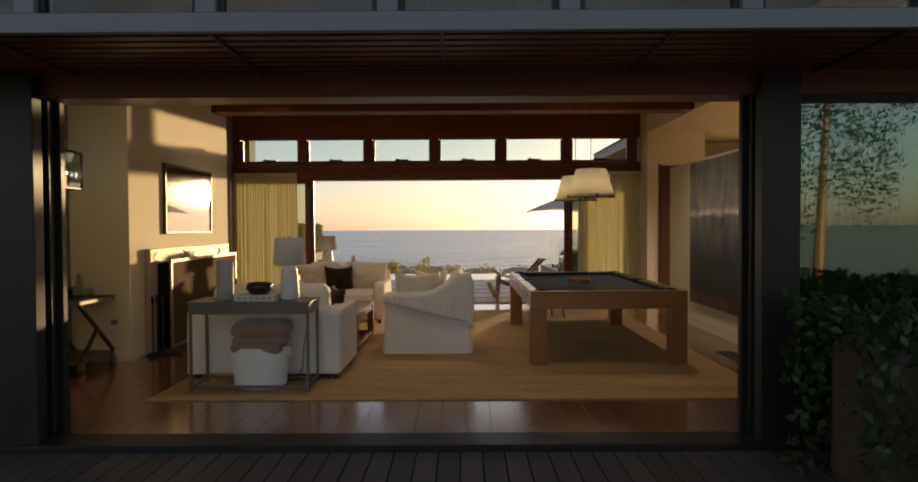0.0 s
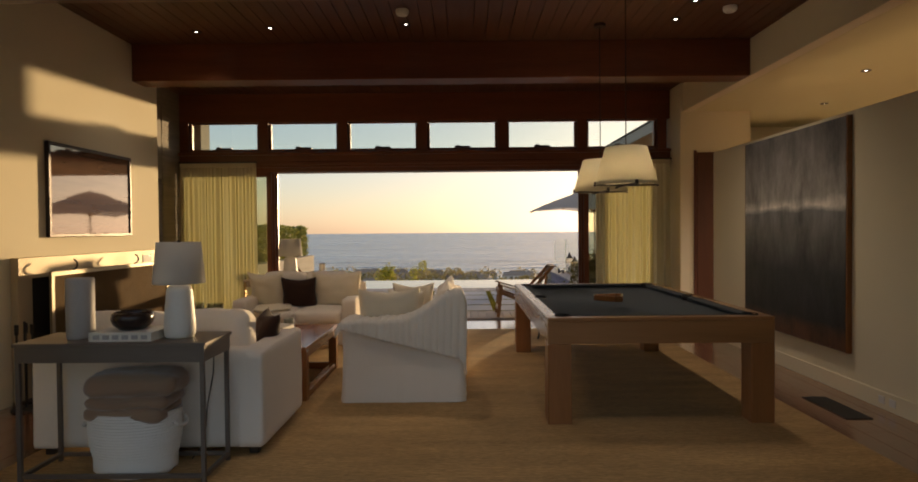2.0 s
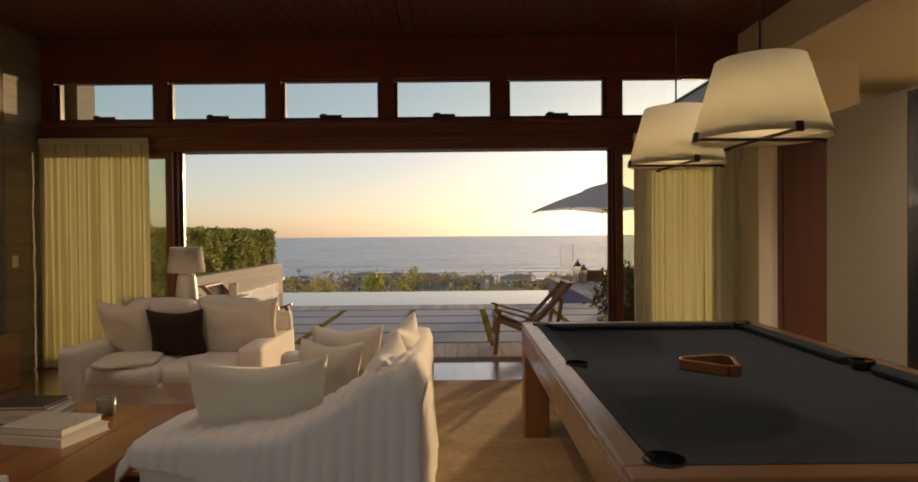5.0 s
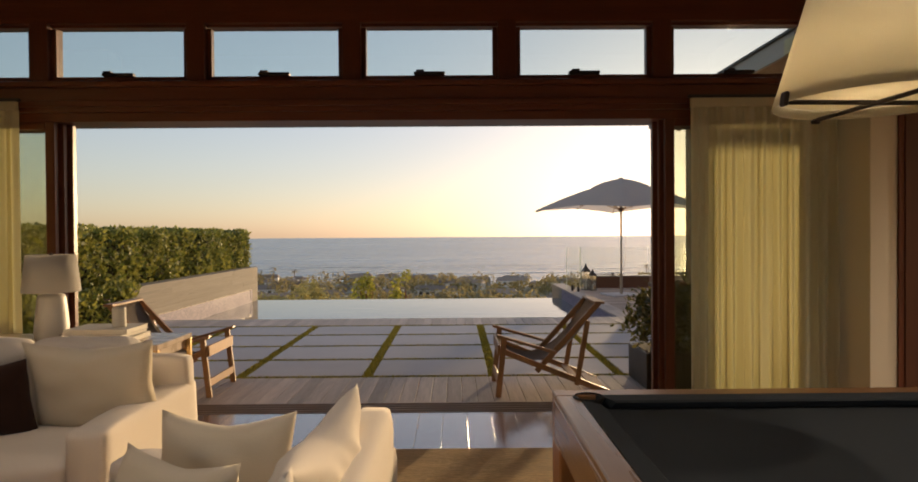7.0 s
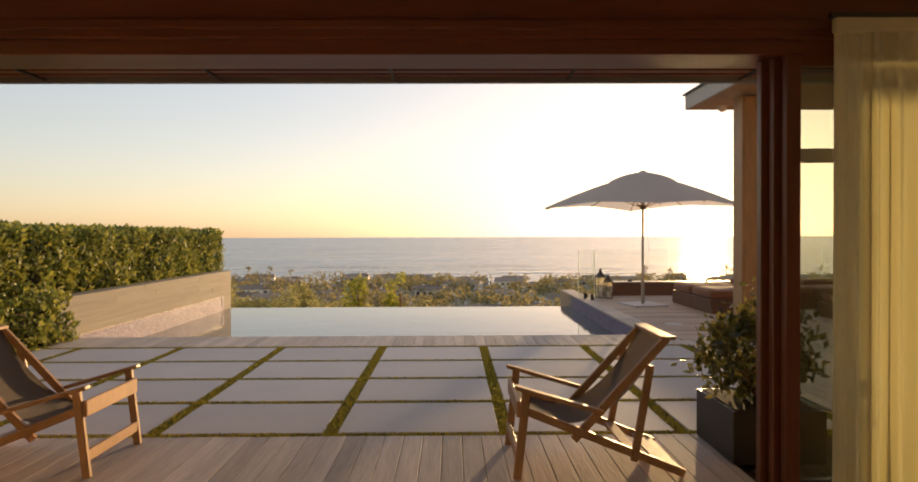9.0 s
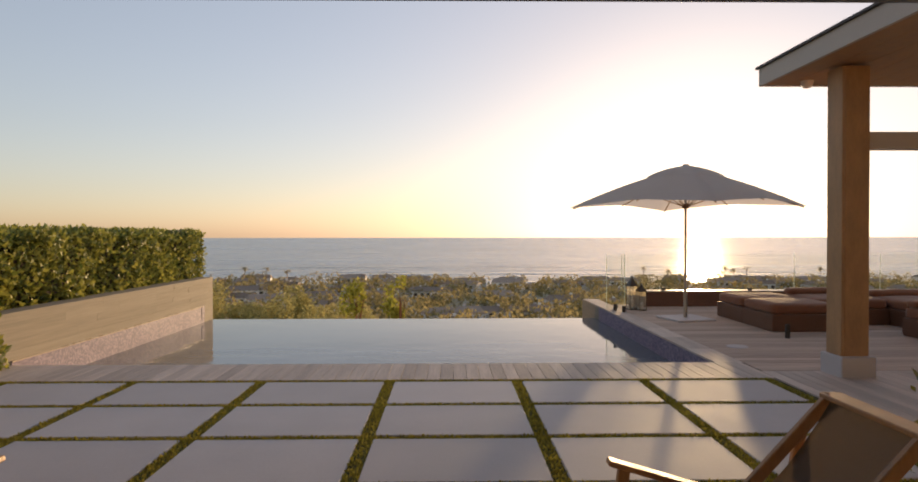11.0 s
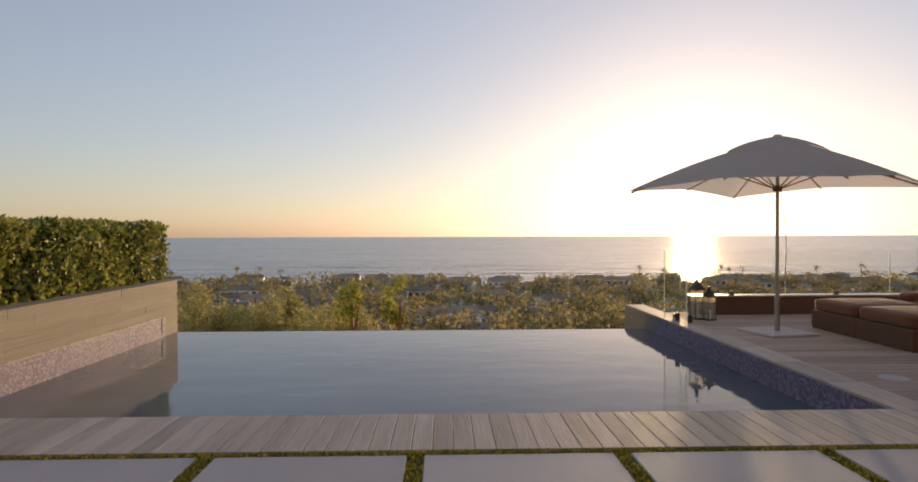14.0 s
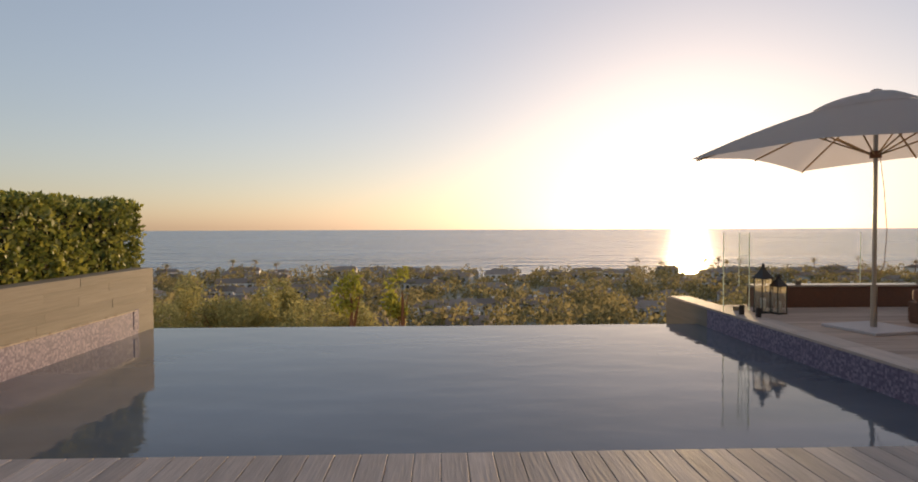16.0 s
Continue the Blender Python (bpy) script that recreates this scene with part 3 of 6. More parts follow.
setting("wall_concrete_outer", box(-4.35, -4.0, FAR + 0.32, 13.62, -0.1, CEIL + 0.3, 0.004, 1), M_CONC, "board-formed concrete wall end outside the glazing", "wall")

# near glazed wall
setting("transom_near", box(-5.0, 7.0, NEAR, NEAR + 0.24, HEAD, 2.66, 0.005, 1), M_REDX, "dark mahogany beam over the entrance", "beam")
setting("header_near", box(-5.0, 7.0, NEAR, NEAR + 0.22, 3.14, CEIL, 0.004, 1), M_REDX, "dark mahogany header board", "beam")
for k in range(9):
    x0 = CX + (k - 1) * CP
    clerestory(f"window_{k + 7}", x0, NEAR, -1, M_BLACK, latch=False)
    setting("mullion_near", box(x0 - (CP - CW) / 2 - 0.07, x0 - (CP - CW) / 2 + 0.07, NEAR, NEAR + 0.2, 2.66, 3.16, 0.004, 1), M_FASCIA, "dark clerestory mullion", "mullion")
JL, JR = -2.72, 2.06
for k in range(3):
    slider("door_near_east", JR + 0.02 + 0.03 * k, JR + 1.9 + 0.03 * k, NEAR + 0.0 + 0.08 * (2 - k), HEAD, M_BLACK, "dark framed glass sliding door, slid open", M_GREENGLASS)
    slider("door_near_west", JL - 1.9 - 0.03 * k, JL - 0.02 - 0.03 * k, NEAR + 0.0 + 0.08 * (2 - k), HEAD, M_BLACK, "dark framed glass sliding door, slid open", M_GREENGLASS)
setting("post_near", box(JR + 0.04, JR + 0.3, NEAR - 0.12, NEAR - 0.02, 0, 2.5, 0.005, 1), M_BLACK, "dark steel door post", "post")
setting("post_near_west", box(JL - 0.3, JL - 0.04, NEAR - 0.12, NEAR - 0.02, 0, 2.5, 0.005, 1), M_BLACK, "dark steel door post", "post")
setting("threshold_near", box(-5.0, 5.0, NEAR - 0.15, NEAR + 0.1, -0.08, 0.012, 0.004, 1), M_BLACK, "dark metal door track", "door track")


def canopy(name, y0, y1, front, z):
    """A slatted eyebrow canopy with a fascia."""
    c = thing(name, (0, 0, z), label="slatted timber canopy with a grey metal fascia", category="canopy", kind="structure")
    part("fascia", box(-6, 7.5, front - 0.02, front + 0.02, -0.01, 0.09, 0.003, 1), M_FASCIA, c)
    ys = np.arange(y0 + 0.05, y1, 0.11)
    for y in ys:
        part("slat", box(-6, 7.5, y, y + 0.07, 0.02, 0.045), M_REDX, c)
    for k in range(-3, 5):
        part("bracket", bar((k * 1.25, y0, 0.012), (k * 1.25, y1, 0.012), 0.02, 0.02), M_IRON, c)
    part("roof_sheet", box(-6, 7.5, y0, y1, 0.08, 0.1), M_IRON, c)


canopy("canopy_near", 4.62, NEAR, 4.62, 2.5)
canopy("canopy_far", FAR + 0.3, 14.3, 14.3, 2.55)

# ground: pad, hillside and shore in one sheet, the sea beyond
def land(x, y):
    """Height of the ground."""
    if y < 24.5:
        return -0.6
    d = y - 24.5
    h = -0.6 - 9.0 * (1 - math.exp(-d / 12)) - 14.3 * (1 - math.exp(-d / 95))
    return h + 1.2 * noise.noise(Vector((x * 0.02, y * 0.02, 0))) * min(1, d / 30)


gx = [-4000, -1500, -700, -400, -250, -160, -100, -60, -35, -20, -10, 0, 10, 20, 35, 60, 100, 160, 250, 400, 700, 1500, 4000]
gy = [-3000, -600, -150, -40, 0, 10, 18, 24.5, 26, 28, 31, 35, 40, 46, 54, 64, 78, 95, 120, 140, 165, 200, 235, 265, 295, 320]
gv = [(x, y, land(x, y)) for y in gy for x in gx]
gn = len(gx)
gf = [(j * gn + i, j * gn + i + 1, (j + 1) * gn + i + 1, (j + 1) * gn + i) for j in range(len(gy) - 1) for i in range(gn - 1)]
gv += [(x, 342, -24.5) for x in gx]
j = len(gy) - 1
gf += [(j * gn + i, j * gn + i + 1, (j + 1) * gn + i + 1, (j + 1) * gn + i) for i in range(gn - 1)]
tagged(raw("ground", gv, gf, M_LAND, smooth=True), "dry green hillside falling to the shore", "ground", kind="structure")
tagged(raw("sea", [(-4900, 300, -24), (4900, 300, -24), (4900, 4950, -24), (-4900, 4950, -24)], [(0, 1, 2, 3)], M_SEA), "calm ocean under a low sun", "sea", kind="structure")

# breaking waves near the shore
M_FOAM = mat("sea_foam", (0.86, 0.86, 0.86), 0.8, 0.1, 0.05, 0.6, 0)
srng = np.random.default_rng(41)
fv, ff = [], []
for k in range(60):
    y0, x0 = 352 + 26 * (k % 6) + srng.uniform(-6, 6), srng.uniform(-330, 330)
    half, wide = srng.uniform(20, 70), srng.uniform(0.5, 1.5) * (1.0 if k % 6 < 3 else 0.6)
    for i in range(25):
        u = i / 24 * 2 - 1
        yy = y0 + 4 * noise.noise(Vector((x0 * 0.1 + u * 2, k, 0)))
        w = wide * (1 - u * u) * (0.6 + 0.8 * abs(noise.noise(Vector((u * 6, k, 5)))))
        fv += [(x0 + u * half, yy - w, -23.9), (x0 + u * half, yy + w, -23.9)]
        if i:
            n = len(fv)
            ff.append((n - 4, n - 2, n - 1, n - 3))
tagged(raw("surf", fv, ff, M_FOAM), "broken white surf lines along the shore", "surf", kind="stuff")

# indoor floor base, deck bases
floor = setting("floor", box(-5.9, 7.0, NEAR + 0.1, FAR + 0.02, -0.1, -0.022), M_SOIL, "dark glossy hardwood plank floor", "floor")
porch = setting("porch_deck", box(-8, 8, -1.0, NEAR - 0.15, -0.3, -0.06), M_SOIL, "dark timber porch deck", "deck")
terrace = setting("terrace", box(-12, 14, FAR + 0.3, 18.3, -0.55, -0.085), M_SOIL, "terrace bed under pavers and grass joints", "terrace")

# ---- pool ----
PX0, PX1, PY0, PY1, WZ = -5.0, 3.28, 18.74, 24.6, -0.33
pb = box(PX0, PX1, PY0, PY1, -1.6, -1.5)
box(PX0 - 0.2, PX1 + 0.2, PY0 - 0.2, PY0, -1.6, -0.075, bm=pb)
box(PX0, PX1, PY1, PY1 + 0.25, -3.0, WZ - 0.012, bm=pb)
setting("pool_basin", pb, M_PAVER, "concrete pool basin with an infinity edge", "pool")
wb = bmesh.new()
bmesh.ops.create_grid(wb, x_segments=2, y_segments=2, size=0.5, matrix=Matrix.Translation(((PX0 + PX1) / 2, (PY0 + PY1) / 2 + 0.1, WZ)) @ Matrix.Diagonal((PX1 - PX0, PY1 - PY0 + 0.2, 1, 1)))
tagged(part("pool_water", wb, M_POOL), "still infinity pool water mirroring the sky", "water", kind="structure")
pw = setting("wall_pool", box(PX0 - 0.3, PX0, 18.3, 24.85, -1.0, 0.58, 0.008, 1), M_CONC, "board-formed concrete pool wall with a mosaic band", "wall")
setting("wall_pool_edge", box(PX1, PX1 + 0.35, PY0, 26.1, -1.6, -0.062, 0.006, 1), M_CONC, "concrete pool side wall", "wall")
rd = setting("right_deck", box(PX1 + 0.3, 14, 18.3, 24.9, -0.6, -0.065), M_SOIL, "weathered timber sun deck", "deck")

# ---- the living room ----
def at_floor(name, x, y, rz, label, category, group="", z=0.0):
    return thing(name, (x, y, z), rz, label, category, group)


rug = part("rug", box(-2.58, 2.8, 6.55, 12.1, 0.0, 0.014, 0.005, 1), M_RUG)
tagged(rug, "large natural seagrass rug on the hardwood floor", "rug")
RUG = 0.014


def sofa(name, w, d, arm_z, back_z, label, seats=2, skirt=False, seed=1.0):
    """A loveseat with its back at y = 0 facing +y; x runs from 0 to w."""
    s = thing(name, label=label, category="sofa")
    a, lift = 0.17, 0.0 if skirt else 0.05
    part("frame", soft_block(w - 0.02, d - 0.04, 0.30, 0.03, 0.0, 0.004, seed), M_SOFA, s, smooth=True, m=pose(w / 2, d / 2, lift))
    for x in (a / 2, w - a / 2):
        part("arm", soft_block(a, d, arm_z - lift, 0.022, 0.004, 0.005, seed + x), M_SOFA, s, smooth=True, m=pose(x, d / 2, lift))
    part("back", soft_block(w - 0.02, 0.15, back_z - lift - 0.02, 0.05, 0.004, 0.006, seed + 5), M_SOFA, s, smooth=True, m=pose(w / 2, 0.075, lift))
    cw = (w - 2 * a) / seats
    for k in range(seats):
        part("seat_cushion", soft_block(cw - 0.01, d - 0.2, 0.17, 0.05, 0.025, 0.008, seed + k), M_SOFA, s, smooth=True, m=pose(a + cw * (k + 0.5), 0.2 + (d - 0.2) / 2, 0.30))
        if skirt:
            continue
        part("back_cushion", soft_block(cw - 0.01, 0.2, 0.44, 0.055, 0.025, 0.014, seed + 7 + k), M_SOFA, s, smooth=True, m=pose(a + cw * (k + 0.5), 0.26, 0.44, -10))
    if skirt:
        bm = bmesh.new()
        n = 120
        loop = []
        for k in range(n):
            u = 4 * k / n
            e, f = int(u), u - int(u)
            p = [(w * f, 0), (w, d * f), (w * (1 - f), d), (0, d * (1 - f))][e]
            nx, ny = [(0, -1), (1, 0), (0, 1), (-1, 0)][e]
            loop.append((p, nx, ny))
        rows = []
        for r in range(7):
            z = 0.004 + 0.3 * r / 6
            out = 0.003 + 0.027 * (1 - r / 6)
            row = []
            for k, (p, nx, ny) in enumerate(loop):
                o = out + 0.012 * (1 - r / 6) * noise.noise(Vector((k * 0.45, seed, 0)))
                row.append(bm.verts.new((p[0] + nx * o, p[1] + ny * o, z)))
            rows.append(row)
        for lo, hi in zip(rows, rows[1:]):
            for k in range(n):
                bm.faces.new((lo[k], lo[(k + 1) % n], hi[(k + 1) % n], hi[k]))
        part("skirt", bm, M_SOFA, s, "loose slipcover skirt reaching the rug", smooth=True)
    else:
        for x in (0.08, w - 0.08):
            for y in (0.08, d - 0.08):
                part("foot", box(x - 0.03, x + 0.03, y - 0.03, y + 0.03, 0.0, 0.06, 0.005, 1), M_IRON, s)
    return s


sofa_a = sofa("sofa", 1.47, 0.96, 0.66, 0.70, "ivory linen loveseat seen from behind a console table", seed=2)
sofa_a.matrix_basis = pose(-2.53, 7.2, RUG)
sofa_b = sofa("sofa", 1.47, 0.96, 0.60, 0.78, "ivory linen loveseat facing the fireplace room with brown pillow", seed=9)
sofa_b.matrix_basis = pose(-1.07, 11.58, RUG, 0, 0, 180)
sofa_c = sofa("sofa", 1.92, 0.99, 0.64, 0.82, "ivory slipcovered sofa with a throw over its arm", seed=14, skirt=True)
sofa_c.matrix_basis = pose(0.2, 8.4, RUG, 0, 0, 90)


def scatter(x, y, z, w, h, d, rz, tilt, material, label, seed):
    p = part("pillow", pillow(w, h, d, seed), material, smooth=True, m=pose(x, y, z, tilt, 0, rz))
    return tagged(p, label, "pillow", "scatter pillows")


scatter(-1.36, 7.86, 0.46, 0.45, 0.42, 0.17, 118, 24, M_BROWN, "dark brown velvet pillow leaning in the sofa corner", 1)
scatter(-1.83, 11.02, 0.47, 0.43, 0.41, 0.16, 4, 14, M_BROWN, "dark brown velvet pillow on the ivory loveseat", 2)
scatter(-2.22, 11.1, 0.47, 0.5, 0.48, 0.18, -14, 16, M_PILLOW, "cream linen pillow on the ivory loveseat", 3)
scatter(-1.38, 11.14, 0.47, 0.62, 0.48, 0.2, 3, 14, M_PILLOW, "wide cream linen pillow on the ivory loveseat", 8)
scatter(-0.46, 8.78, 0.46, 0.54, 0.5, 0.2, 14, 16, M_PILLOW, "cream linen pillow against the sofa arm", 4)
scatter(-0.42, 9.74, 0.44, 0.45, 0.38, 0.18, 156, 14, M_PILLOW, "cream linen pillow against the far sofa arm", 5)
scatter(-0.34, 9.98, 0.44, 0.46, 0.43, 0.17, 176, 12, M_PILLOW, "cream linen pillow against the far sofa arm", 6)
scatter(-0.52, 9.3, 0.48, 0.44, 0.3, 0.16, 110, 35, M_BROWN, "brown lumbar pillow lying on the sofa seat", 7)
for k in range(2):
    bp = part("pillow", pillow(0.78, 0.5, 0.2, 20 + k, 44), M_SOFA, smooth=True, m=pose(-0.04, 8.98 + 0.74 * k, 0.45, 13, 0, 92 - 4 * k))
    for v in bp.data.vertices:                       # slack cloth: slanting creases
        q = Vector((v.co.x * 5 + v.co.z * 3, v.co.z * 9, 4.0 * k))
        v.co.y *= 1 + 0.1 * noise.noise(q) + 0.1 * noise.noise(q * 2.7)
    tagged(bp, "creased ivory back pillow of the slipcovered sofa", "pillow", "scatter pillows")

# knitted throw over the near arm and the back corner
tb = bmesh.new()
nu, nv = 90, 44
for i in range(nu + 1):
    for j in range(nv + 1):
        u, v = i / nu, j / nv
        x = -0.84 + 1.07 * u
        top = 0.645 + 0.25 * (1 / (1 + math.exp(-(x + 0.06) * 11)))
        hang = top - 0.6 + 0.27 * u
        s = v * (hang + 0.55) - 0.55            # negative: on top, positive: down the front
        rib = 0.0065 * math.sin(u * 118 + 3 * v) + 0.014 * noise.noise(Vector((u * 7, v * 3, 8)))
        if s < 0:
            y = 8.385 - s * 0.95
            z = top + 0.03 + rib - 0.05 * max(0, -s - 0.15) + 0.012 * noise.noise(Vector((x * 6, s * 6, 0)))
        else:
            y = 8.37 + rib + 0.012 * noise.noise(Vector((x * 5, s * 5, 3))) - 0.02 * min(1, s * 8)
            z = top + 0.02 - s
        if x > 0.19:
            z -= (x - 0.19) * 3
        if x < -0.79:
            z -= (-0.79 - x) * 1.5
        tb.verts.new((x, y, z + RUG))
tb.verts.ensure_lookup_table()
for i in range(nu):
    for j in range(nv):
        a = i * (nv + 1) + j
        tb.faces.new((tb.verts[a], tb.verts[a + nv + 1], tb.verts[a + nv + 2], tb.verts[a + 1]))
throw = part("throw", tb, M_THROW, smooth=True)
sol = throw.modifiers.new("thickness", "SOLIDIFY")
sol.thickness = 0.012
tagged(throw, "white ribbed knitted throw draped over the sofa arm", "throw")
ob = part("blanket", soft_block(0.42, 0.5, 0.05, 0.02, 0.01, 0.02, 31), M_PILLOW, smooth=True, m=pose(-2.12, 10.85, 0.475, 0, 0, 12))
tagged(ob, "cream folded blanket lying on the loveseat seat", "blanket")

# console table behind the sofa
con = at_floor("console_table", -2.32, 6.78, 0, "gunmetal console table standing behind the sofa", "console table", z=RUG)
CW_, CD, CZ = 1.07, 0.38, 0.80
part("tabletop", box(-0.01, CW_ + 0.01, -0.01, CD + 0.01, CZ - 0.02, CZ, 0.003, 1), M_PEWTER, con)
ap = box(0, CW_, 0, 0.02, CZ - 0.11, CZ - 0.02)
box(0, CW_, CD - 0.02, CD, CZ - 0.11, CZ - 0.02, bm=ap)
box(0, 0.02, 0.02, CD - 0.02, CZ - 0.11, CZ - 0.02, bm=ap)
box(CW_ - 0.02, CW_, 0.02, CD - 0.02, CZ - 0.11, CZ - 0.02, bm=ap)
part("apron", ap, M_PEWTER, con)
for x in (0.0, CW_ - 0.028):
    for y in (0.0, CD - 0.028):
        part("leg", box(x, x + 0.024, y, y + 0.024, 0, CZ - 0.1, 0.002, 1), M_PEWTER, con)
for y in (0.0, CD - 0.028):
    part("stretcher", box(0.028, CW_ - 0.028, y + 0.002, y + 0.026, 0.03, 0.054, 0.002, 1), M_PEWTER, con)
for x in (0.0, CW_ - 0.028):
    part("stretcher", box(x + 0.002, x + 0.026, 0.028, CD - 0.028, 0.03, 0.054, 0.002, 1), M_PEWTER, con)
TOP = CZ + RUG


def table_lamp(x, y, z, label, slim=1.0):
    l = thing("table_lamp", (x, y, z), label=label, category="table lamp", group="matching table lamps")
    part("base", lathe([(0.0, 0.0), (0.086, 0.0), (0.099, 0.012), (0.103, 0.05), (0.1, 0.1), (0.091, 0.2), (0.083, 0.275), (0.076, 0.297), (0.05, 0.31), (0.0, 0.312)]), M_CERAMIC, l, smooth=True)
    part("neck", lathe([(0.0, 0.305), (0.016, 0.305), (0.016, 0.36), (0.0, 0.36)], 12), M_STEEL, l)
    part("shade", lathe([(0.167, 0.318), (0.17, 0.32), (0.144, 0.562), (0.141, 0.562), (0.166, 0.321), (0.167, 0.318)], 40), M_SHADEW, l, "white linen drum shade", smooth=True)
    part("finial", lathe([(0.0, 0.545), (0.008, 0.55), (0.01, 0.565), (0.0, 0.58)], 10), M_IRON, l)
    for p in l.children:
        p.data.transform(Matrix.Diagonal((slim, slim, 1, 1)))
    return l


table_lamp(-1.475, 6.98, TOP, "white ceramic table lamp on the console table", 0.86)
v = part("vase", lathe([(0, 0), (0.073, 0), (0.076, 0.01), (0.076, 0.345), (0.07, 0.355), (0.06, 0.35), (0.06, 0.02), (0, 0.02)]), M_GREYVASE, smooth=True, m=pose(-2.06, 6.97, TOP))
tagged(v, "tall matte grey cylinder vase on the console", "vase")


def book(name, x, y, z, w, d, h, rz, label, cover=M_COVER):
    b = thing(name, (x, y, z), rz, label, "book", "coffee table books")
    part("cover", box(-w / 2, w / 2, -d / 2, d / 2, 0, 0.004, bm=box(-w / 2, w / 2, -d / 2, d / 2, h - 0.004, h, bm=box(-w / 2, -w / 2 + 0.005, -d / 2, d / 2, 0.004, h - 0.004))), cover, b)
    part("page_block", box(-w / 2 + 0.006, w / 2 - 0.006, -d / 2 + 0.006, d / 2 - 0.006, 0.004, h - 0.004), M_PAPER, b)
    return b


big = book("book", -1.75, 6.97, TOP, 0.36, 0.28, 0.05, 0, "thick white patterned book under the bowl", M_PAPER)
for k in range(6):
    part("print_mark", box(-0.155 + 0.055 * k, -0.12 + 0.055 * k, -0.1425, -0.1385, 0.012, 0.036), M_GREYVASE, big)
bowl = part("bowl", lathe([(0, 0), (0.07, 0), (0.105, 0.03), (0.118, 0.06), (0.112, 0.095), (0.098, 0.105), (0.092, 0.1), (0.1, 0.06), (0.07, 0.02), (0, 0.015)]), mat("dark_brown_glaze", (0.03, 0.018, 0.014), 0.2, 0.2), smooth=True, m=pose(-1.75, 6.97, TOP + 0.05))
tagged(bowl, "round dark glazed bowl on a book", "bowl")

# rope basket with blankets
bk = thing("basket", (-1.75, 6.98, RUG + 0.0), label="white coiled rope basket under the console table", category="basket")
prof = []
for k in range(23):
    z = 0.37 * k / 22
    r = 0.205 + 0.06 * math.sin(min(1, k / 16) * math.pi / 2)
    prof += [(r, z), (r + 0.006, z + 0.008)]
bb = lathe([(0, 0.0)] + prof + [(0.245, 0.375), (0.24, 0.03), (0, 0.03)], 40)
for v in bb.verts:
    v.co.y *= 0.68
part("body", bb, M_ROPE, bk, smooth=False)
for s in (-1, 1):
    hb = bmesh.new()
    pts = [Vector((s * (0.262 + 0.03 * math.sin(a)), 0.07 * math.cos(a), 0.31 - 0.03 * math.sin(a))) for a in np.linspace(0, math.pi, 7)]
    for a, b in zip(pts, pts[1:]):
        rod(a, b, 0.011, bm=hb)
    part("handle", hb, M_ROPE, bk)
for k, (z, s, h) in enumerate(((0.33, 1.0, 0.09), (0.40, 1.04, 0.075), (0.465, 1.14, 0.135))):
    b = part("folded_blanket", soft_block(0.44 * s, 0.3, h, 0.035 + 0.02 * (k == 2), 0.012, 0.02, 40 + k), M_BLANKET, smooth=True, m=pose(-1.75 + 0.01 * k, 6.97, RUG + z, 0, 0, 3 * k))
    tagged(b, "taupe plush folded blanket in the rope basket", "blanket", "blankets in the basket")
cordm = bmesh.new()
cp = [(-1.36, 7.1, TOP - 0.03), (-1.35, 7.165, TOP - 0.1), (-1.36, 7.17, 0.55), (-1.4, 7.17, 0.35), (-1.42, 7.17, 0.12), (-1.5, 7.17, RUG)]
for a, b in zip(cp, cp[1:]):
    rod(a, b, 0.004, seg=6, bm=cordm)
tagged(part("lamp_cord", cordm, M_RUBBER), "black lamp cord hanging behind the console", "cord")

# coffee table
ct = at_floor("coffee_table", -2.6, 8.44, 0, "reddish wood coffee table on the seagrass rug", "coffee table", z=RUG)
CTX, CTY, CTZ = 1.5, 1.28, 0.45
M_CHERRY = mat("cherry_wood", (0.26, 0.105, 0.035), 0.2, 0.2, 7, 60, 0.06, stretch=GRAIN_Y)
for k in range(6):
    part("plank", box(0.25 * k, 0.247 + 0.25 * k, 0, CTY, CTZ - 0.035, CTZ, 0.003, 1), M_CHERRY, ct)
for x in (0.0, CTX - 0.08):
    for y in (0.0, CTY - 0.08):
        part("leg", box(x, x + 0.08, y, y + 0.08, 0, CTZ - 0.035, 0.003, 1), M_CHERRY, ct)
for x in (0.01, CTX - 0.07):
    part("rail", box(x, x + 0.06, 0.08, CTY - 0.08, CTZ - 0.1, CTZ - 0.036, 0.003, 1), M_CHERRY, ct)
    part("floor_rail", box(x, x + 0.06, 0.08, CTY - 0.08, 0.0, 0.06, 0.003, 1), M_CHERRY, ct)
for y in (0.01, CTY - 0.07):
    part("rail", box(0.08, CTX - 0.08, y, y + 0.06, CTZ - 0.1, CTZ - 0.036, 0.003, 1), M_CHERRY, ct)
    part("floor_rail", box(0.08, CTX - 0.08, y, y + 0.06, 0.0, 0.06, 0.003, 1), M_CHERRY, ct)
CT = CTZ + RUG
book("book", -1.95, 9.5, CT, 0.36, 0.27, 0.035, 6, "pale hardback on the coffee table")
book("book", -1.96, 9.5, CT + 0.035, 0.33, 0.25, 0.03, 9, "pale hardback on top of another book")
book("book", -1.95, 9.49, CT + 0.065, 0.3, 0.22, 0.02, 2, "dark thin book on a stack", M_IRON)
book("book", -1.6, 9.16, CT, 0.38, 0.29, 0.04, -12, "pale hardback on the coffee table")
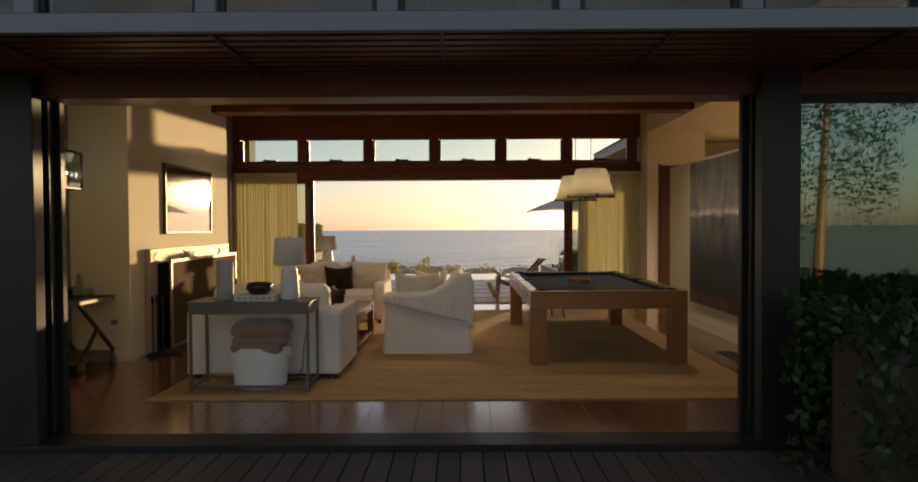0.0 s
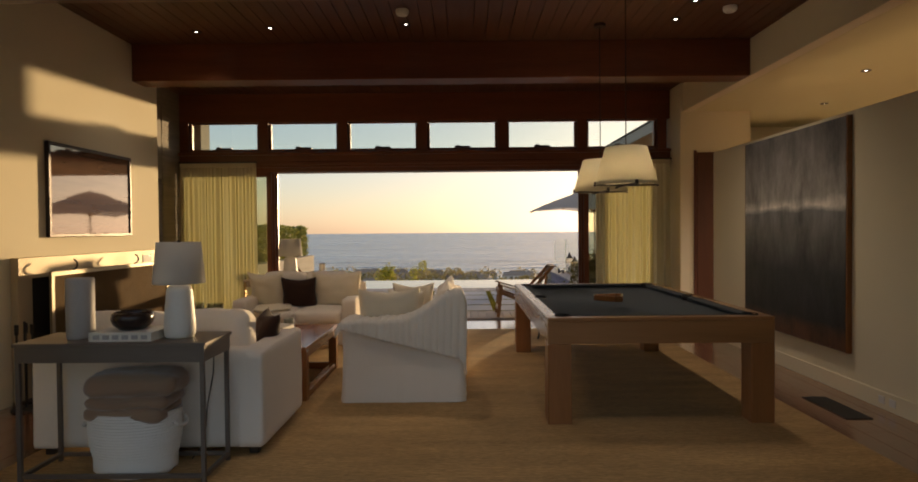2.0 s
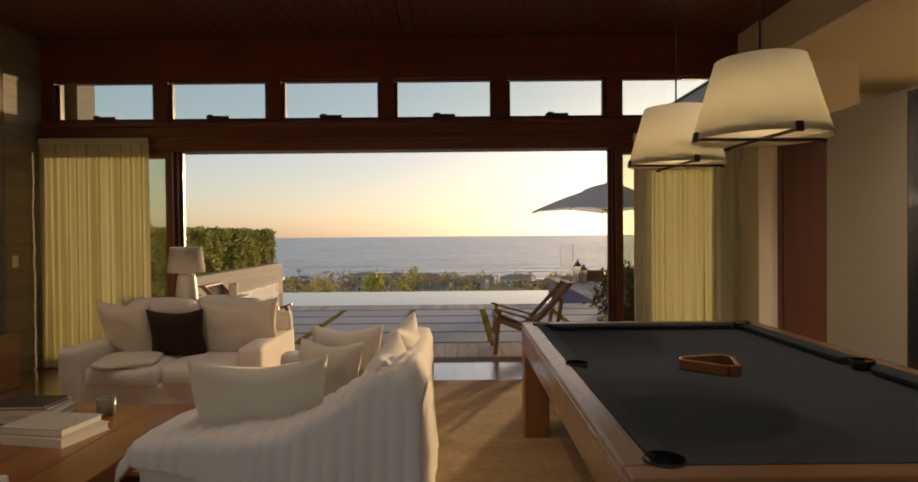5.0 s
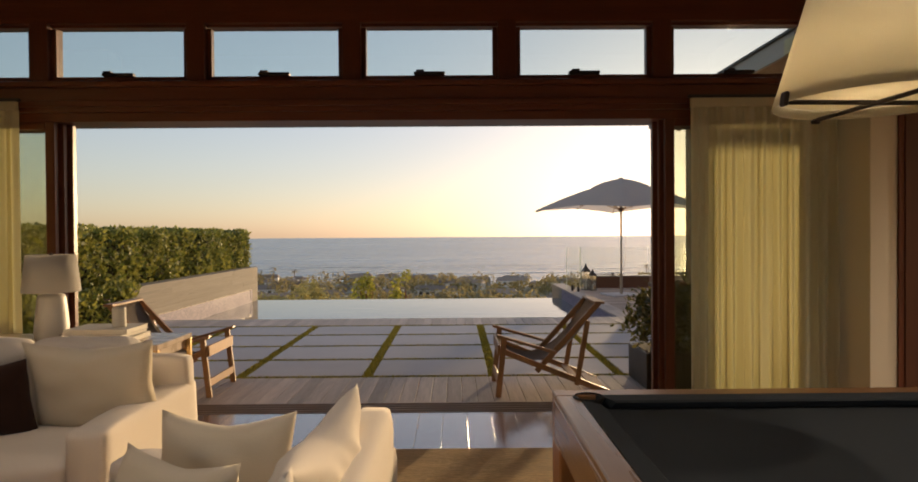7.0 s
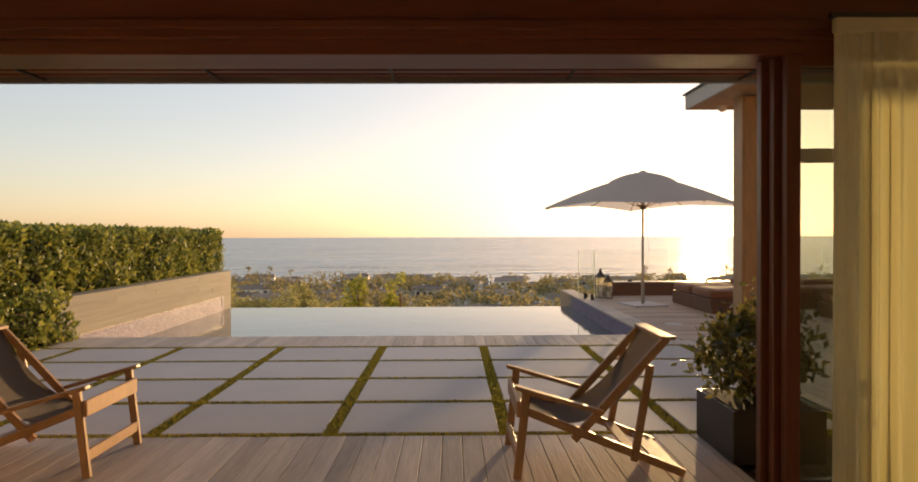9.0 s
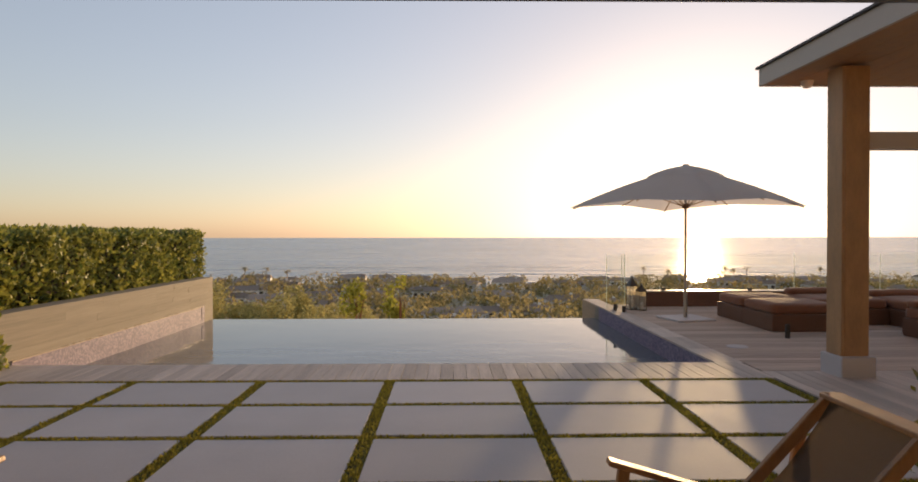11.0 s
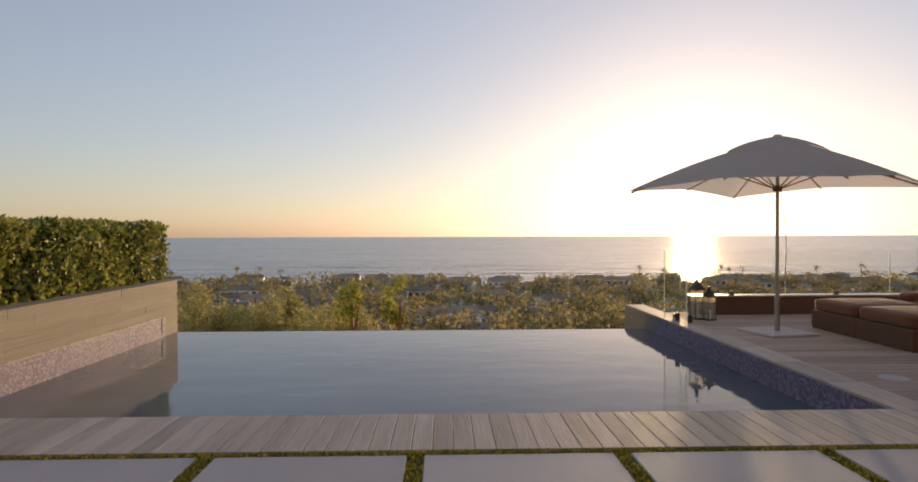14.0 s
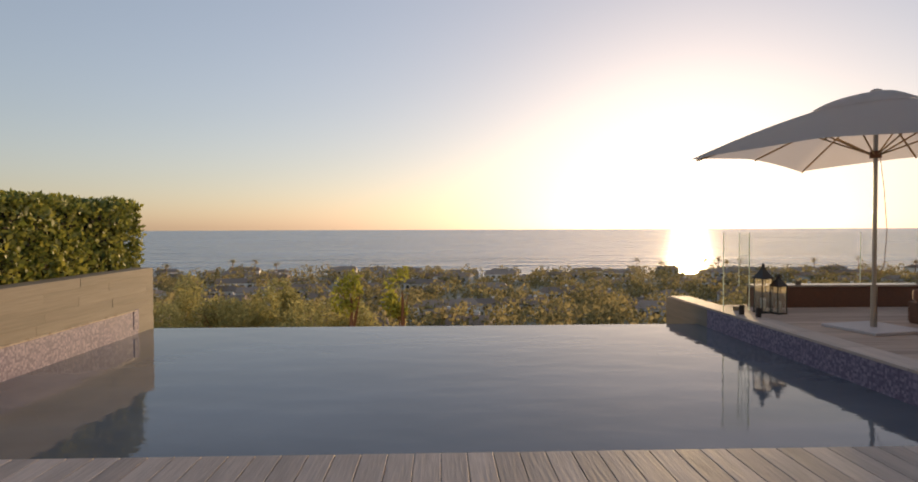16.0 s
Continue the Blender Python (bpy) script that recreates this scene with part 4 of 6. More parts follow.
book("book", -1.61, 9.17, CT + 0.04, 0.34, 0.26, 0.035, -9, "grey hardback on top of another book")


def hurricane(x, y, z, r, h, label):
    g = thing("hurricane_lamp", (x, y, z), label=label, category="candle holder", group="glass hurricanes")
    part("glass", lathe([(0, 0), (r, 0), (r, h), (r - 0.004, h), (r - 0.004, 0.012), (0, 0.012)], 24), M_GLASS, g, smooth=True)
    part("candle", lathe([(0, 0.012), (0.035, 0.012), (0.035, h * 0.45), (0.0, h * 0.45)], 16), M_PAPER, g, "cream pillar candle", smooth=False)


hurricane(-2.44, 9.36, CT, 0.095, 0.27, "clear glass hurricane with a cream candle")
hurricane(-2.32, 9.58, CT, 0.08, 0.24, "clear glass hurricane with a cream candle")
tagged(part("jar", lathe([(0, 0), (0.05, 0), (0.06, 0.03), (0.05, 0.075), (0.03, 0.09), (0, 0.09)]), M_CERAMIC, smooth=True, m=pose(-2.13, 9.24, CT)), "small round white ceramic jar", "jar")
tagged(part("cup", lathe([(0, 0), (0.045, 0), (0.05, 0.09), (0.044, 0.09), (0.04, 0.01), (0, 0.01)]), mat("grey_green_glaze", (0.2, 0.2, 0.15), 0.3), smooth=True, m=pose(-1.55, 9.52, CT)), "grey green candle cup on the table", "cup")

# side desk behind the far loveseat
dk = at_floor("desk", -2.84, 11.86, 0, "slim wood topped desk behind the loveseat", "desk")
part("desktop", box(0, 1.4, 0, 0.5, 0.725, 0.76, 0.003, 1), M_PALEOAK, dk)
part("apron", box(0.03, 1.37, 0.02, 0.48, 0.66, 0.725, 0.003, 1), M_PALEOAK, dk)
for x in (0.0, 1.372):
    for y in (0.0, 0.472):
        part("leg", box(x, x + 0.028, y, y + 0.028, 0, 0.725, 0.002, 1), M_BRASS, dk, "slim brass leg")
table_lamp(-2.25, 12.1, 0.76, "white ceramic table lamp on the desk")
book("book", -1.88, 12.07, 0.76, 0.44, 0.33, 0.032, 3, "large white art book on the desk", M_PAPER)
book("book", -1.89, 12.08, 0.792, 0.41, 0.3, 0.026, -3, "grey art book on a stack", M_GREYVASE)
book("book", -1.87, 12.07, 0.818, 0.4, 0.29, 0.03, 2, "large white art book topping a stack", M_PAPER)
tagged(part("candle", lathe([(0, 0), (0.042, 0), (0.042, 0.12), (0.036, 0.125), (0, 0.115)], 20), M_PAPER, m=pose(-1.79, 12.07, 0.848)), "white pillar candle on the books", "candle")

# pool table
pt = at_floor("pool_table", 0.82, 7.78, 0, "modern oak pool table with slate grey felt", "pool table", z=RUG)
PW, PL, PZ = 1.64, 2.79, 0.776
for x in (0.0, PW - 0.17):
    for y in (0.0, PL - 0.17):
        part("leg", box(x, x + 0.17, y, y + 0.17, 0, PZ - 0.19, 0.006, 1), M_OAKZ, pt)
part("apron", box(0, PW, 0, 0.05, PZ - 0.19, PZ - 0.03, 0.004, 1), M_OAKX, pt)
part("apron", box(0, PW, PL - 0.05, PL, PZ - 0.19, PZ - 0.03, 0.004, 1), M_OAKX, pt)
part("apron", box(0, 0.05, 0.05, PL - 0.05, PZ - 0.19, PZ - 0.03, 0.004, 1), M_OAKY, pt)
part("apron", box(PW - 0.05, PW, 0.05, PL - 0.05, PZ - 0.19, PZ - 0.03, 0.004, 1), M_OAKY, pt)
part("rail", box(0, PW, 0, 0.09, PZ - 0.03, PZ, 0.005, 1), M_OAKX, pt)
part("rail", box(0, PW, PL - 0.09, PL, PZ - 0.03, PZ, 0.005, 1), M_OAKX, pt)
part("rail", box(0, 0.09, 0.09, PL - 0.09, PZ - 0.03, PZ, 0.005, 1), M_OAKY, pt)
part("rail", box(PW - 0.09, PW, 0.09, PL - 0.09, PZ - 0.03, PZ, 0.005, 1), M_OAKY, pt)
part("bed", box(0.05, PW - 0.05, 0.05, PL - 0.05, PZ - 0.1, PZ - 0.04), M_FELT, pt, "slate grey felt bed")


def cushion_bar(a, b, inward):
    """A felt cushion from a to b on the rails: high outside, nosing inward."""
    a, b, n = Vector(a), Vector(b), Vector(inward)
    bm = bmesh.new()
    along = (b - a).normalized()
    sec = [(0, -0.04), (0.06, -0.034), (0.075, -0.01), (0.066, -0.003), (0, 0.002)]
    ends = []
    for p, s in ((a, 1), (b, -1)):
        ends.append([bm.verts.new(p + n * u + along * s * (u * 0.8) + Vector((0, 0, w))) for u, w in sec])
    for k in range(5):
        bm.faces.new((ends[0][k], ends[0][(k + 1) % 5], ends[1][(k + 1) % 5], ends[1][k]))
    bm.faces.new(ends[0][::-1]), bm.faces.new(ends[1])
    bmesh.ops.recalc_face_normals(bm, faces=bm.faces[:])
    return bm


g = 0.07
for a, b, n in (((0.09 + g, 0.09, PZ), (PW - 0.09 - g, 0.09, PZ), (0, 1, 0)), ((0.09 + g, PL - 0.09, PZ), (PW - 0.09 - g, PL - 0.09, PZ), (0, -1, 0)),
                ((0.09, 0.09 + g, PZ), (0.09, PL / 2 - 0.06, PZ), (1, 0, 0)), ((0.09, PL / 2 + 0.06, PZ), (0.09, PL - 0.09 - g, PZ), (1, 0, 0)),
                ((PW - 0.09, 0.09 + g, PZ), (PW - 0.09, PL / 2 - 0.06, PZ), (-1, 0, 0)), ((PW - 0.09, PL / 2 + 0.06, PZ), (PW - 0.09, PL - 0.09 - g, PZ), (-1, 0, 0))):
    part("cushion", cushion_bar(a, b, n), M_FELT, pt, "felt covered cushion")
for x in (0.125, PW - 0.125):
    for y, r in ((0.125, 0.05), (PL / 2, 0.045), (PL - 0.125, 0.05)):
        pk = lathe([(r + 0.006, 0.004), (r + 0.012, 0.0), (r, -0.03), (r - 0.01, -0.09), (0, -0.1)], 20)
        for v in pk.verts:
            v.co.z += PZ + 0.004
            v.co.x += x
            v.co.y += y
        part("pocket", pk, M_RUBBER, pt, "black leather pocket", smooth=True)
rk = bmesh.new()
tri = [Vector((math.cos(a) * 0.2, math.sin(a) * 0.2, 0)) for a in np.radians([90, 210, 330])]
for a, b in zip(tri, tri[1:] + tri[:1]):
    for c, d in ((a * 0.82 + b * 0.18, b * 0.82 + a * 0.18),):
        bar(c, d, 0.022, 0.05, 0.004, rk)
    bar(b * 0.82 + a * 0.18, b * 0.82 + tri[(tri.index(b) + 1) % 3] * 0.18, 0.022, 0.05, 0.004, rk)
rack = part("ball_rack", rk, M_CHERRY, m=pose(1.62, 9.2, RUG + PZ - 0.04 + 0.026, 0, 0, 75))
tagged(rack, "wooden triangle ball rack on the felt", "ball rack")


def pendant(y):
    p = thing("pendant_lamp", (1.67, y, 1.82), label="cream fabric pendant lamp above the pool table", category="pendant lamp", group="pendants over the pool table")
    part("shade", lathe([(0.275, 0.0), (0.279, 0.0), (0.182, 0.335), (0.178, 0.335), (0.275, 0.003)], 48), M_SHADE, p, smooth=True)
    part("diffuser", lathe([(0.0, 0.03), (0.26, 0.03), (0.26, 0.034), (0.0, 0.034)], 40), M_SHADE, p)
    for a in (3, 93):
        d = Vector((math.cos(radians(a)), math.sin(radians(a)), 0)) * 0.285
        part("cross_bar", bar(-d + Vector((0, 0, 0.0)), d + Vector((0, 0, 0.0)), 0.012, 0.014), M_IRON, p)
        for s in (-1, 1):
            part("clip", bar(d * s + Vector((0, 0, -0.012)), d * s * 0.98 + Vector((0, 0, 0.03)), 0.03, 0.014), M_IRON, p)
    part("cap", lathe([(0, 0.33), (0.05, 0.33), (0.05, 0.345), (0.0, 0.36)], 16), M_IRON, p)
    part("rod", rod((0, 0, 0.34), (0, 0, CEIL - 1.82), 0.005, seg=8), M_IRON, p)
    # point light added inside to make the shade brighter
    bl = bpy.data.lights.new("pendant_bulb", "POINT")
    bl.energy, bl.color, bl.shadow_soft_size = 2.2, (1.0, 0.86, 0.64), 0.12
    lamp = new("pendant_bulb", bl)
    lamp.location = (1.67, y, 1.82 + 0.16)
    part("ceiling_rose", rod((0, 0, CEIL - 1.85), (0, 0, CEIL - 1.82), 0.06, seg=20), M_IRON, p)


pendant(8.83), pendant(9.84)

# stool behind the pool table
st = at_floor("stool", 1.45, 11.15, 20, "dark wooden stool behind the pool table", "stool", z=RUG)
part("seat", soft_block(0.36, 0.36, 0.06, 0.025, 0.01, 0.002, 3), M_IRON, st, smooth=True, m=pose(0, 0, 0.43))
for sx in (-1, 1):
    for sy in (-1, 1):
        part("leg", rod((sx * 0.21, sy * 0.21, 0), (sx * 0.14, sy * 0.14, 0.45), 0.012, 0.02), M_IRON, st)

# wall painting and picture
pa = thing("painting", (XR - 0.045, 0, 0), label="large dark stormy seascape canvas on the partition", category="painting")
part("canvas", box(-0.004, 0.04, 8.56, 10.39, 0.36, 2.37, 0.003, 1), M_PAINT, pa)
part("edge", box(0.0, 0.045, 8.545, 8.56, 0.355, 2.375, bm=box(0.0, 0.045, 10.39, 10.405, 0.355, 2.375)), M_CHERRY, pa, "wooden canvas edge")
M_PHOTO = mat("glazed_sepia_photograph", (0.16, 0.1, 0.07), 0.035, 0.2, 1.5, 6, 0.0, second=(0.03, 0.02, 0.018), stretch=(1, 0.3, 2.5), rvar=0.01, spec=1.0, ior=1.8)
pf = thing("framed_picture", (XL, 0, 0), label="glazed seascape picture above the fireplace", category="picture")
part("photograph", box(0.005, 0.025, 8.9, 10.22, 1.43, 2.24), M_PHOTO, pf)
fr = box(0, 0.04, 8.87, 8.9, 1.4, 2.27, 0.003, 1)
box(0, 0.04, 10.22, 10.25, 1.4, 2.27, 0.003, 1, bm=fr)
box(0, 0.04, 8.9, 10.22, 1.4, 1.43, 0.003, 1, bm=fr)
box(0, 0.04, 8.9, 10.22, 2.24, 2.27, 0.003, 1, bm=fr)
part("frame", fr, M_IRON, pf)

# fireplace
fp = thing("fireplace", (XL, 0, 0), label="brushed steel fireplace surround in the chimney breast", category="fireplace", kind="structure")
part("lintel", box(0.0, 0.07, 8.42, 10.79, 1.05, 1.23, 0.004, 1), M_CHAMP, fp)
part("jamb", box(0.0, 0.06, 8.42, 8.6, 0.0, 1.05, 0.004, 1), M_CHAMP, fp)
part("jamb", box(0.0, 0.06, 10.62, 10.79, 0.0, 1.05, 0.004, 1), M_CHAMP, fp)
# flat panel without a hole: the recess's shade is put into its colour
part("firebox", box(0.0, 0.02, 8.6, 10.62, 0.0, 1.05), M_RECESS, fp, "flat dark panel painted as the shaded firebox recess")
part("hearth", box(0.0, 0.42, 8.42, 10.79, 0.0, 0.03, 0.004, 1), M_IRON, fp)
part("control_plate", box(0.071, 0.075, 10.4, 10.6, 1.09, 1.18), M_RUBBER, fp)
sc = thing("fire_screen", (XL + 0.2, 8.62, 0.03), label="steel fire screen with bronze mesh before the firebox", category="fire screen")
for z in (0.03, 1.05):
    part("frame_bar", box(-0.012, 0.012, 0, 2.1, z - 0.02, z + 0.02, 0.002, 1), M_STEEL, sc)
for y in (0.0, 2.06):
    part("frame_bar", box(-0.012, 0.012, y, y + 0.04, 0.05, 1.03, 0.002, 1), M_STEEL, sc)
    part("foot", box(-0.1, 0.1, y, y + 0.03, 0, 0.012), M_STEEL, sc)
M_MESH = mat("bronze_mesh", (0.12, 0.075, 0.032), 0.8, 0.2, 4, 300, 0.6, spec=0.1)
part("mesh_panel", box(-0.003, 0.003, 0.04, 2.06, 0.05, 1.03), M_MESH, sc)
for y in (0.3, 1.35):
    hb = bmesh.new()
    pts = [Vector((0.0 + 0.05 * math.sin(a), y, 1.07 + 0.05 - 0.05 * math.cos(a))) for a in np.linspace(0, math.pi * 0.9, 6)]
    for a, b in zip(pts, pts[1:]):
        rod(a, b, 0.008, bm=hb)
    part("handle", hb, M_IRON, sc)
ft = at_floor("fire_tool_set", XL + 0.2, 8.3, 0, "black iron fire tools on a stand", "fire tools")
part("base", lathe([(0, 0), (0.11, 0), (0.1, 0.02), (0, 0.025)], 20), M_RUBBER, ft)
part("stem", rod((0, 0, 0.02), (0, 0, 0.72), 0.009), M_RUBBER, ft)
for k, a in enumerate((0, 120, 240)):
    d = Vector((math.cos(radians(a)), math.sin(radians(a)), 0)) * 0.06
    part("tool", rod(d + Vector((0, 0, 0.04)), d + Vector((0, 0, 0.66)), 0.008, bm=rod(d + Vector((0, 0, 0.62)), d + Vector((0, 0, 0.7)), 0.016)), M_RUBBER, ft)

# side bench by the concrete wall
tagged(part("low_cabinet", box(-4.18, -3.86, 10.97, 12.1, 0.0, 0.52, 0.006, 1), M_OAKY), "low pale wood log cabinet beside the chimney", "cabinet")

# bar cart with glassware
bc = at_floor("bar_cart", -3.93, 7.76, 0, "dark metal bar cart with glasses in the alcove", "bar cart")
part("tray", box(-0.23, 0.23, -0.31, 0.31, 0.7, 0.74, 0.005, 1), M_STEEL, bc)
part("tray_top", box(-0.21, 0.21, -0.29, 0.29, 0.741, 0.745), M_IRON, bc)
part("shelf", box(-0.22, 0.22, -0.3, 0.3, 0.1, 0.14, 0.004, 1), M_STEEL, bc)
for x in (-0.215, 0.215):
    part("leg", bar((x, -0.29, 0.7), (x, 0.29, 0.14), 0.028, 0.04), M_IRON, bc)
    part("leg", bar((x, 0.0, 0.42), (x, -0.29, 0.14), 0.028, 0.04), M_IRON, bc)
    for y in (-0.27, 0.27):
        part("wheel", rod((x - 0.012, y, 0.05), (x + 0.012, y, 0.05), 0.05, seg=16), M_STEEL, bc)
for k in range(9):
    x, y = -4.08 + 0.1 * (k % 4), 7.56 + 0.16 * (k // 4) + 0.03 * (k % 2)
    tall = k % 3 == 0
    r, h = (0.045, 0.26) if tall else (0.035, 0.11)
    n = 0.4 if tall else 1.1
    gl_ = part("decanter" if tall else "drinking_glass", lathe([(0, 0), (r, 0), (r * 1.05, h * 0.5), (r * n, h * 0.75), (r * n, h), (r * (n - 0.08), h), (r * 0.85, h * 0.4), (0, 0.01)], 18), M_GLASS, smooth=True, m=pose(x, y, 0.745))
    tagged(gl_, "clear glass decanter on the bar cart" if tall else "clear glass tumbler on the bar cart", "decanter" if tall else "glass", "glassware on the cart")
tagged(part("gas_valve", rod((-3.72, 8.06, 0.44), (-3.72, 8.1, 0.44), 0.03, seg=14, bm=rod((-3.72, 8.03, 0.44), (-3.68, 8.03, 0.47), 0.009)), M_POLE), "small brass gas valve on the wall", "valve")

# wall lantern on a bracket
ln = thing("wall_lantern", (-3.9, 7.5, 1.88), label="bronze framed glass lantern with small lit bulbs", category="lantern")
for x in (-0.13, 0.13):
    for y in (-0.13, 0.13):
        part("upright", box(x - 0.009, x + 0.009, y - 0.009, y + 0.009, 0, 0.36), M_IRON, ln)
for z in (0.0, 0.36):
    rim = box(-0.14, 0.14, -0.14, -0.12, z - 0.015, z)
    box(-0.14, 0.14, 0.12, 0.14, z - 0.015, z, bm=rim)
    box(-0.14, -0.12, -0.12, 0.12, z - 0.015, z, bm=rim)
    box(0.12, 0.14, -0.12, 0.12, z - 0.015, z, bm=rim)
    part("rim", rim, M_IRON, ln)
part("cap", box(-0.1, 0.1, -0.1, 0.1, 0.36, 0.375, 0.003, 1), M_IRON, ln)
part("chain", rod((0, 0, 0.37), (0, 0, 0.56), 0.01), M_IRON, ln)
part("bracket", bar((0.02, 0, 0.56), (-0.3, 0, 0.56), 0.03, 0.02, bm=bar((-0.05, 0, 0.56), (-0.3, 0, 0.38), 0.02, 0.02)), M_IRON, ln)
part("wall_plate", box(-0.3, -0.29, -0.05, 0.05, 0.34, 0.62), M_IRON, ln)
for a in (0, 120, 240):
    c = (0.05 * math.cos(radians(a)), 0.05 * math.sin(radians(a)), 0)
    part("candle_tube", rod((c[0], c[1], 0.0), (c[0], c[1], 0.12), 0.012), M_PAPER, ln)
    part("bulb", lathe([(0, 0.12), (0.013, 0.13), (0.016, 0.155), (0, 0.19)], 10, c), M_BULB, ln)
for s in (-1, 1):
    part("pane", box(-0.12, 0.12, s * 0.128, s * 0.131, 0, 0.345), M_GLASS, ln)
    part("pane", box(s * 0.128, s * 0.131, -0.12, 0.12, 0, 0.345), M_GLASS, ln)

# curtains
def curtain(name, x0, x1, y, z0, z1, label, seed):
    c = thing(name, ((x0 + x1) / 2, y, 0), label=label, category="curtain")
    bm = bmesh.new()
    n, w = 460, x1 - x0
    rows = []
    for j in range(9):
        t = j / 8
        row = []
        for i in range(n + 1):
            u = i / n
            ph = u * w / 0.058 * 2 * math.pi + 5.0 * noise.noise(Vector((u * 6, seed, 0)))
            amp = 0.034 * (0.5 + 0.8 * (1 - t)) * (0.75 + 0.9 * noise.noise(Vector((u * 9, seed + 4, t * 1.2))))
            row.append(bm.verts.new((-w / 2 + u * w + 0.012 * math.sin(ph * 0.5), amp * math.sin(ph), z0 + t * (z1 - z0))))
        rows.append(row)
    for lo, hi in zip(rows, rows[1:]):
        for i in range(n):
            bm.faces.new((lo[i], lo[i + 1], hi[i + 1], hi[i]))
    part("cloth", bm, M_CURTAIN, c, smooth=True)
    part("heading", box(-w / 2, w / 2, -0.02, 0.02, z1 - 0.01, z1 + 0.06, 0.006), M_CURTAIN, c)
    part("track", box(-w / 2 - 0.02, w / 2 + 0.02, -0.015, 0.015, z1 + 0.06, z1 + 0.085), M_IRON, c)


curtain("curtain", -4.14, -2.97, 12.82, 0.02, 2.43, "pale sheer floor-length curtain drawn aside", 1)
curtain("curtain", 2.27, 3.42, 12.82, 0.02, 2.43, "pale sheer floor-length curtain drawn aside", 2)
curtain("curtain", 2.35, 3.4, NEAR + 0.42, 0.02, 2.43, "pale sheer curtain behind the dark glass door", 3)
curtain("curtain", -4.15, -2.98, NEAR + 0.42, 0.02, 2.43, "pale sheer curtain behind the dark glass door", 4)

# hall door, ceiling lights, vents, switches
M_HALLDOOR = mat("dark_stained_door", (0.1, 0.034, 0.014), 0.5, 0.25, 9, 60, 0.1, stretch=GRAIN_Z)
hd = thing("door_1", (3.7, 12.5, 0), label="tall dark mahogany hall door, closed", category="door", kind="structure")
part("leaf", box(0, 0.75, -0.03, 0.0, 0.0, 2.55, 0.004, 1), M_HALLDOOR, hd)
part("architrave", box(-0.04, 0.0, -0.02, 0.0, 0.0, 2.58, 0.003, 1), M_REDZ, hd)


def downlight(x, y, z=CEIL, watts=17, cone=112):
    d = thing("downlight", (x, y, z), label="small lit recessed ceiling downlight", category="downlight", group="ceiling downlights")
    part("trim", lathe([(0.014, -0.004), (0.05, -0.006), (0.052, 0.0), (0.014, 0.0), (0.014, -0.004)], 20), M_IRON, d)
    sl = bpy.data.lights.new("downlight_beam", "SPOT")
    sl.energy, sl.color, sl.spot_size, sl.spot_blend, sl.shadow_soft_size = watts, (1.0, 0.82, 0.6), radians(cone), 1.0, 0.04
    new("downlight_beam", sl).location = (x, y, z - 0.02)
    part("lens", lathe([(0, -0.003), (0.014, -0.003)], 16), M_BULB, d)


# the pair at y = 7.0 is unseen, added as fill for the near room
for x, y, watts in ((-2.62, 9.95, 8), (-1.8, 9.85, 10), (-0.36, 9.78, 20), (2.42, 9.7, 19), (2.43, 9.2, 17), (0.9, 7.0, 9), (-1.2, 7.0, 12)):
    downlight(x, y, CEIL, watts)
# hall: two of the three are added, all driven hard to brighten the soffit
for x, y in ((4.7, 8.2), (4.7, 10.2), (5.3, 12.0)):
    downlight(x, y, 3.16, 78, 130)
for x in (-0.36, 2.83):
    sd = lathe([(0, -0.05), (0.05, -0.05), (0.065, -0.03), (0.065, 0), (0, 0)], 20)
    tagged(part("smoke_detector", sd, M_CERAMIC, m=pose(x, 9.37, CEIL)), "small white round ceiling smoke detector", "smoke detector")
tagged(part("floor_vent", box(3.05, 3.25, 7.9, 8.5, 0.0, 0.006), M_RUBBER), "black metal floor vent grille", "vent")
for y in (8.0, 8.12):
    tagged(part("wall_outlet", box(XR - 0.018, XR - 0.012, y, y + 0.07, 0.045, 0.105, 0.002, 1), M_CERAMIC), "white wall outlet on the baseboard", "outlet")
tagged(part("light_switch", box(-4.2, -4.19, 12.47, 12.55, 1.12, 1.24, 0.002, 1), M_CERAMIC), "white light switch on the concrete wall", "switch")

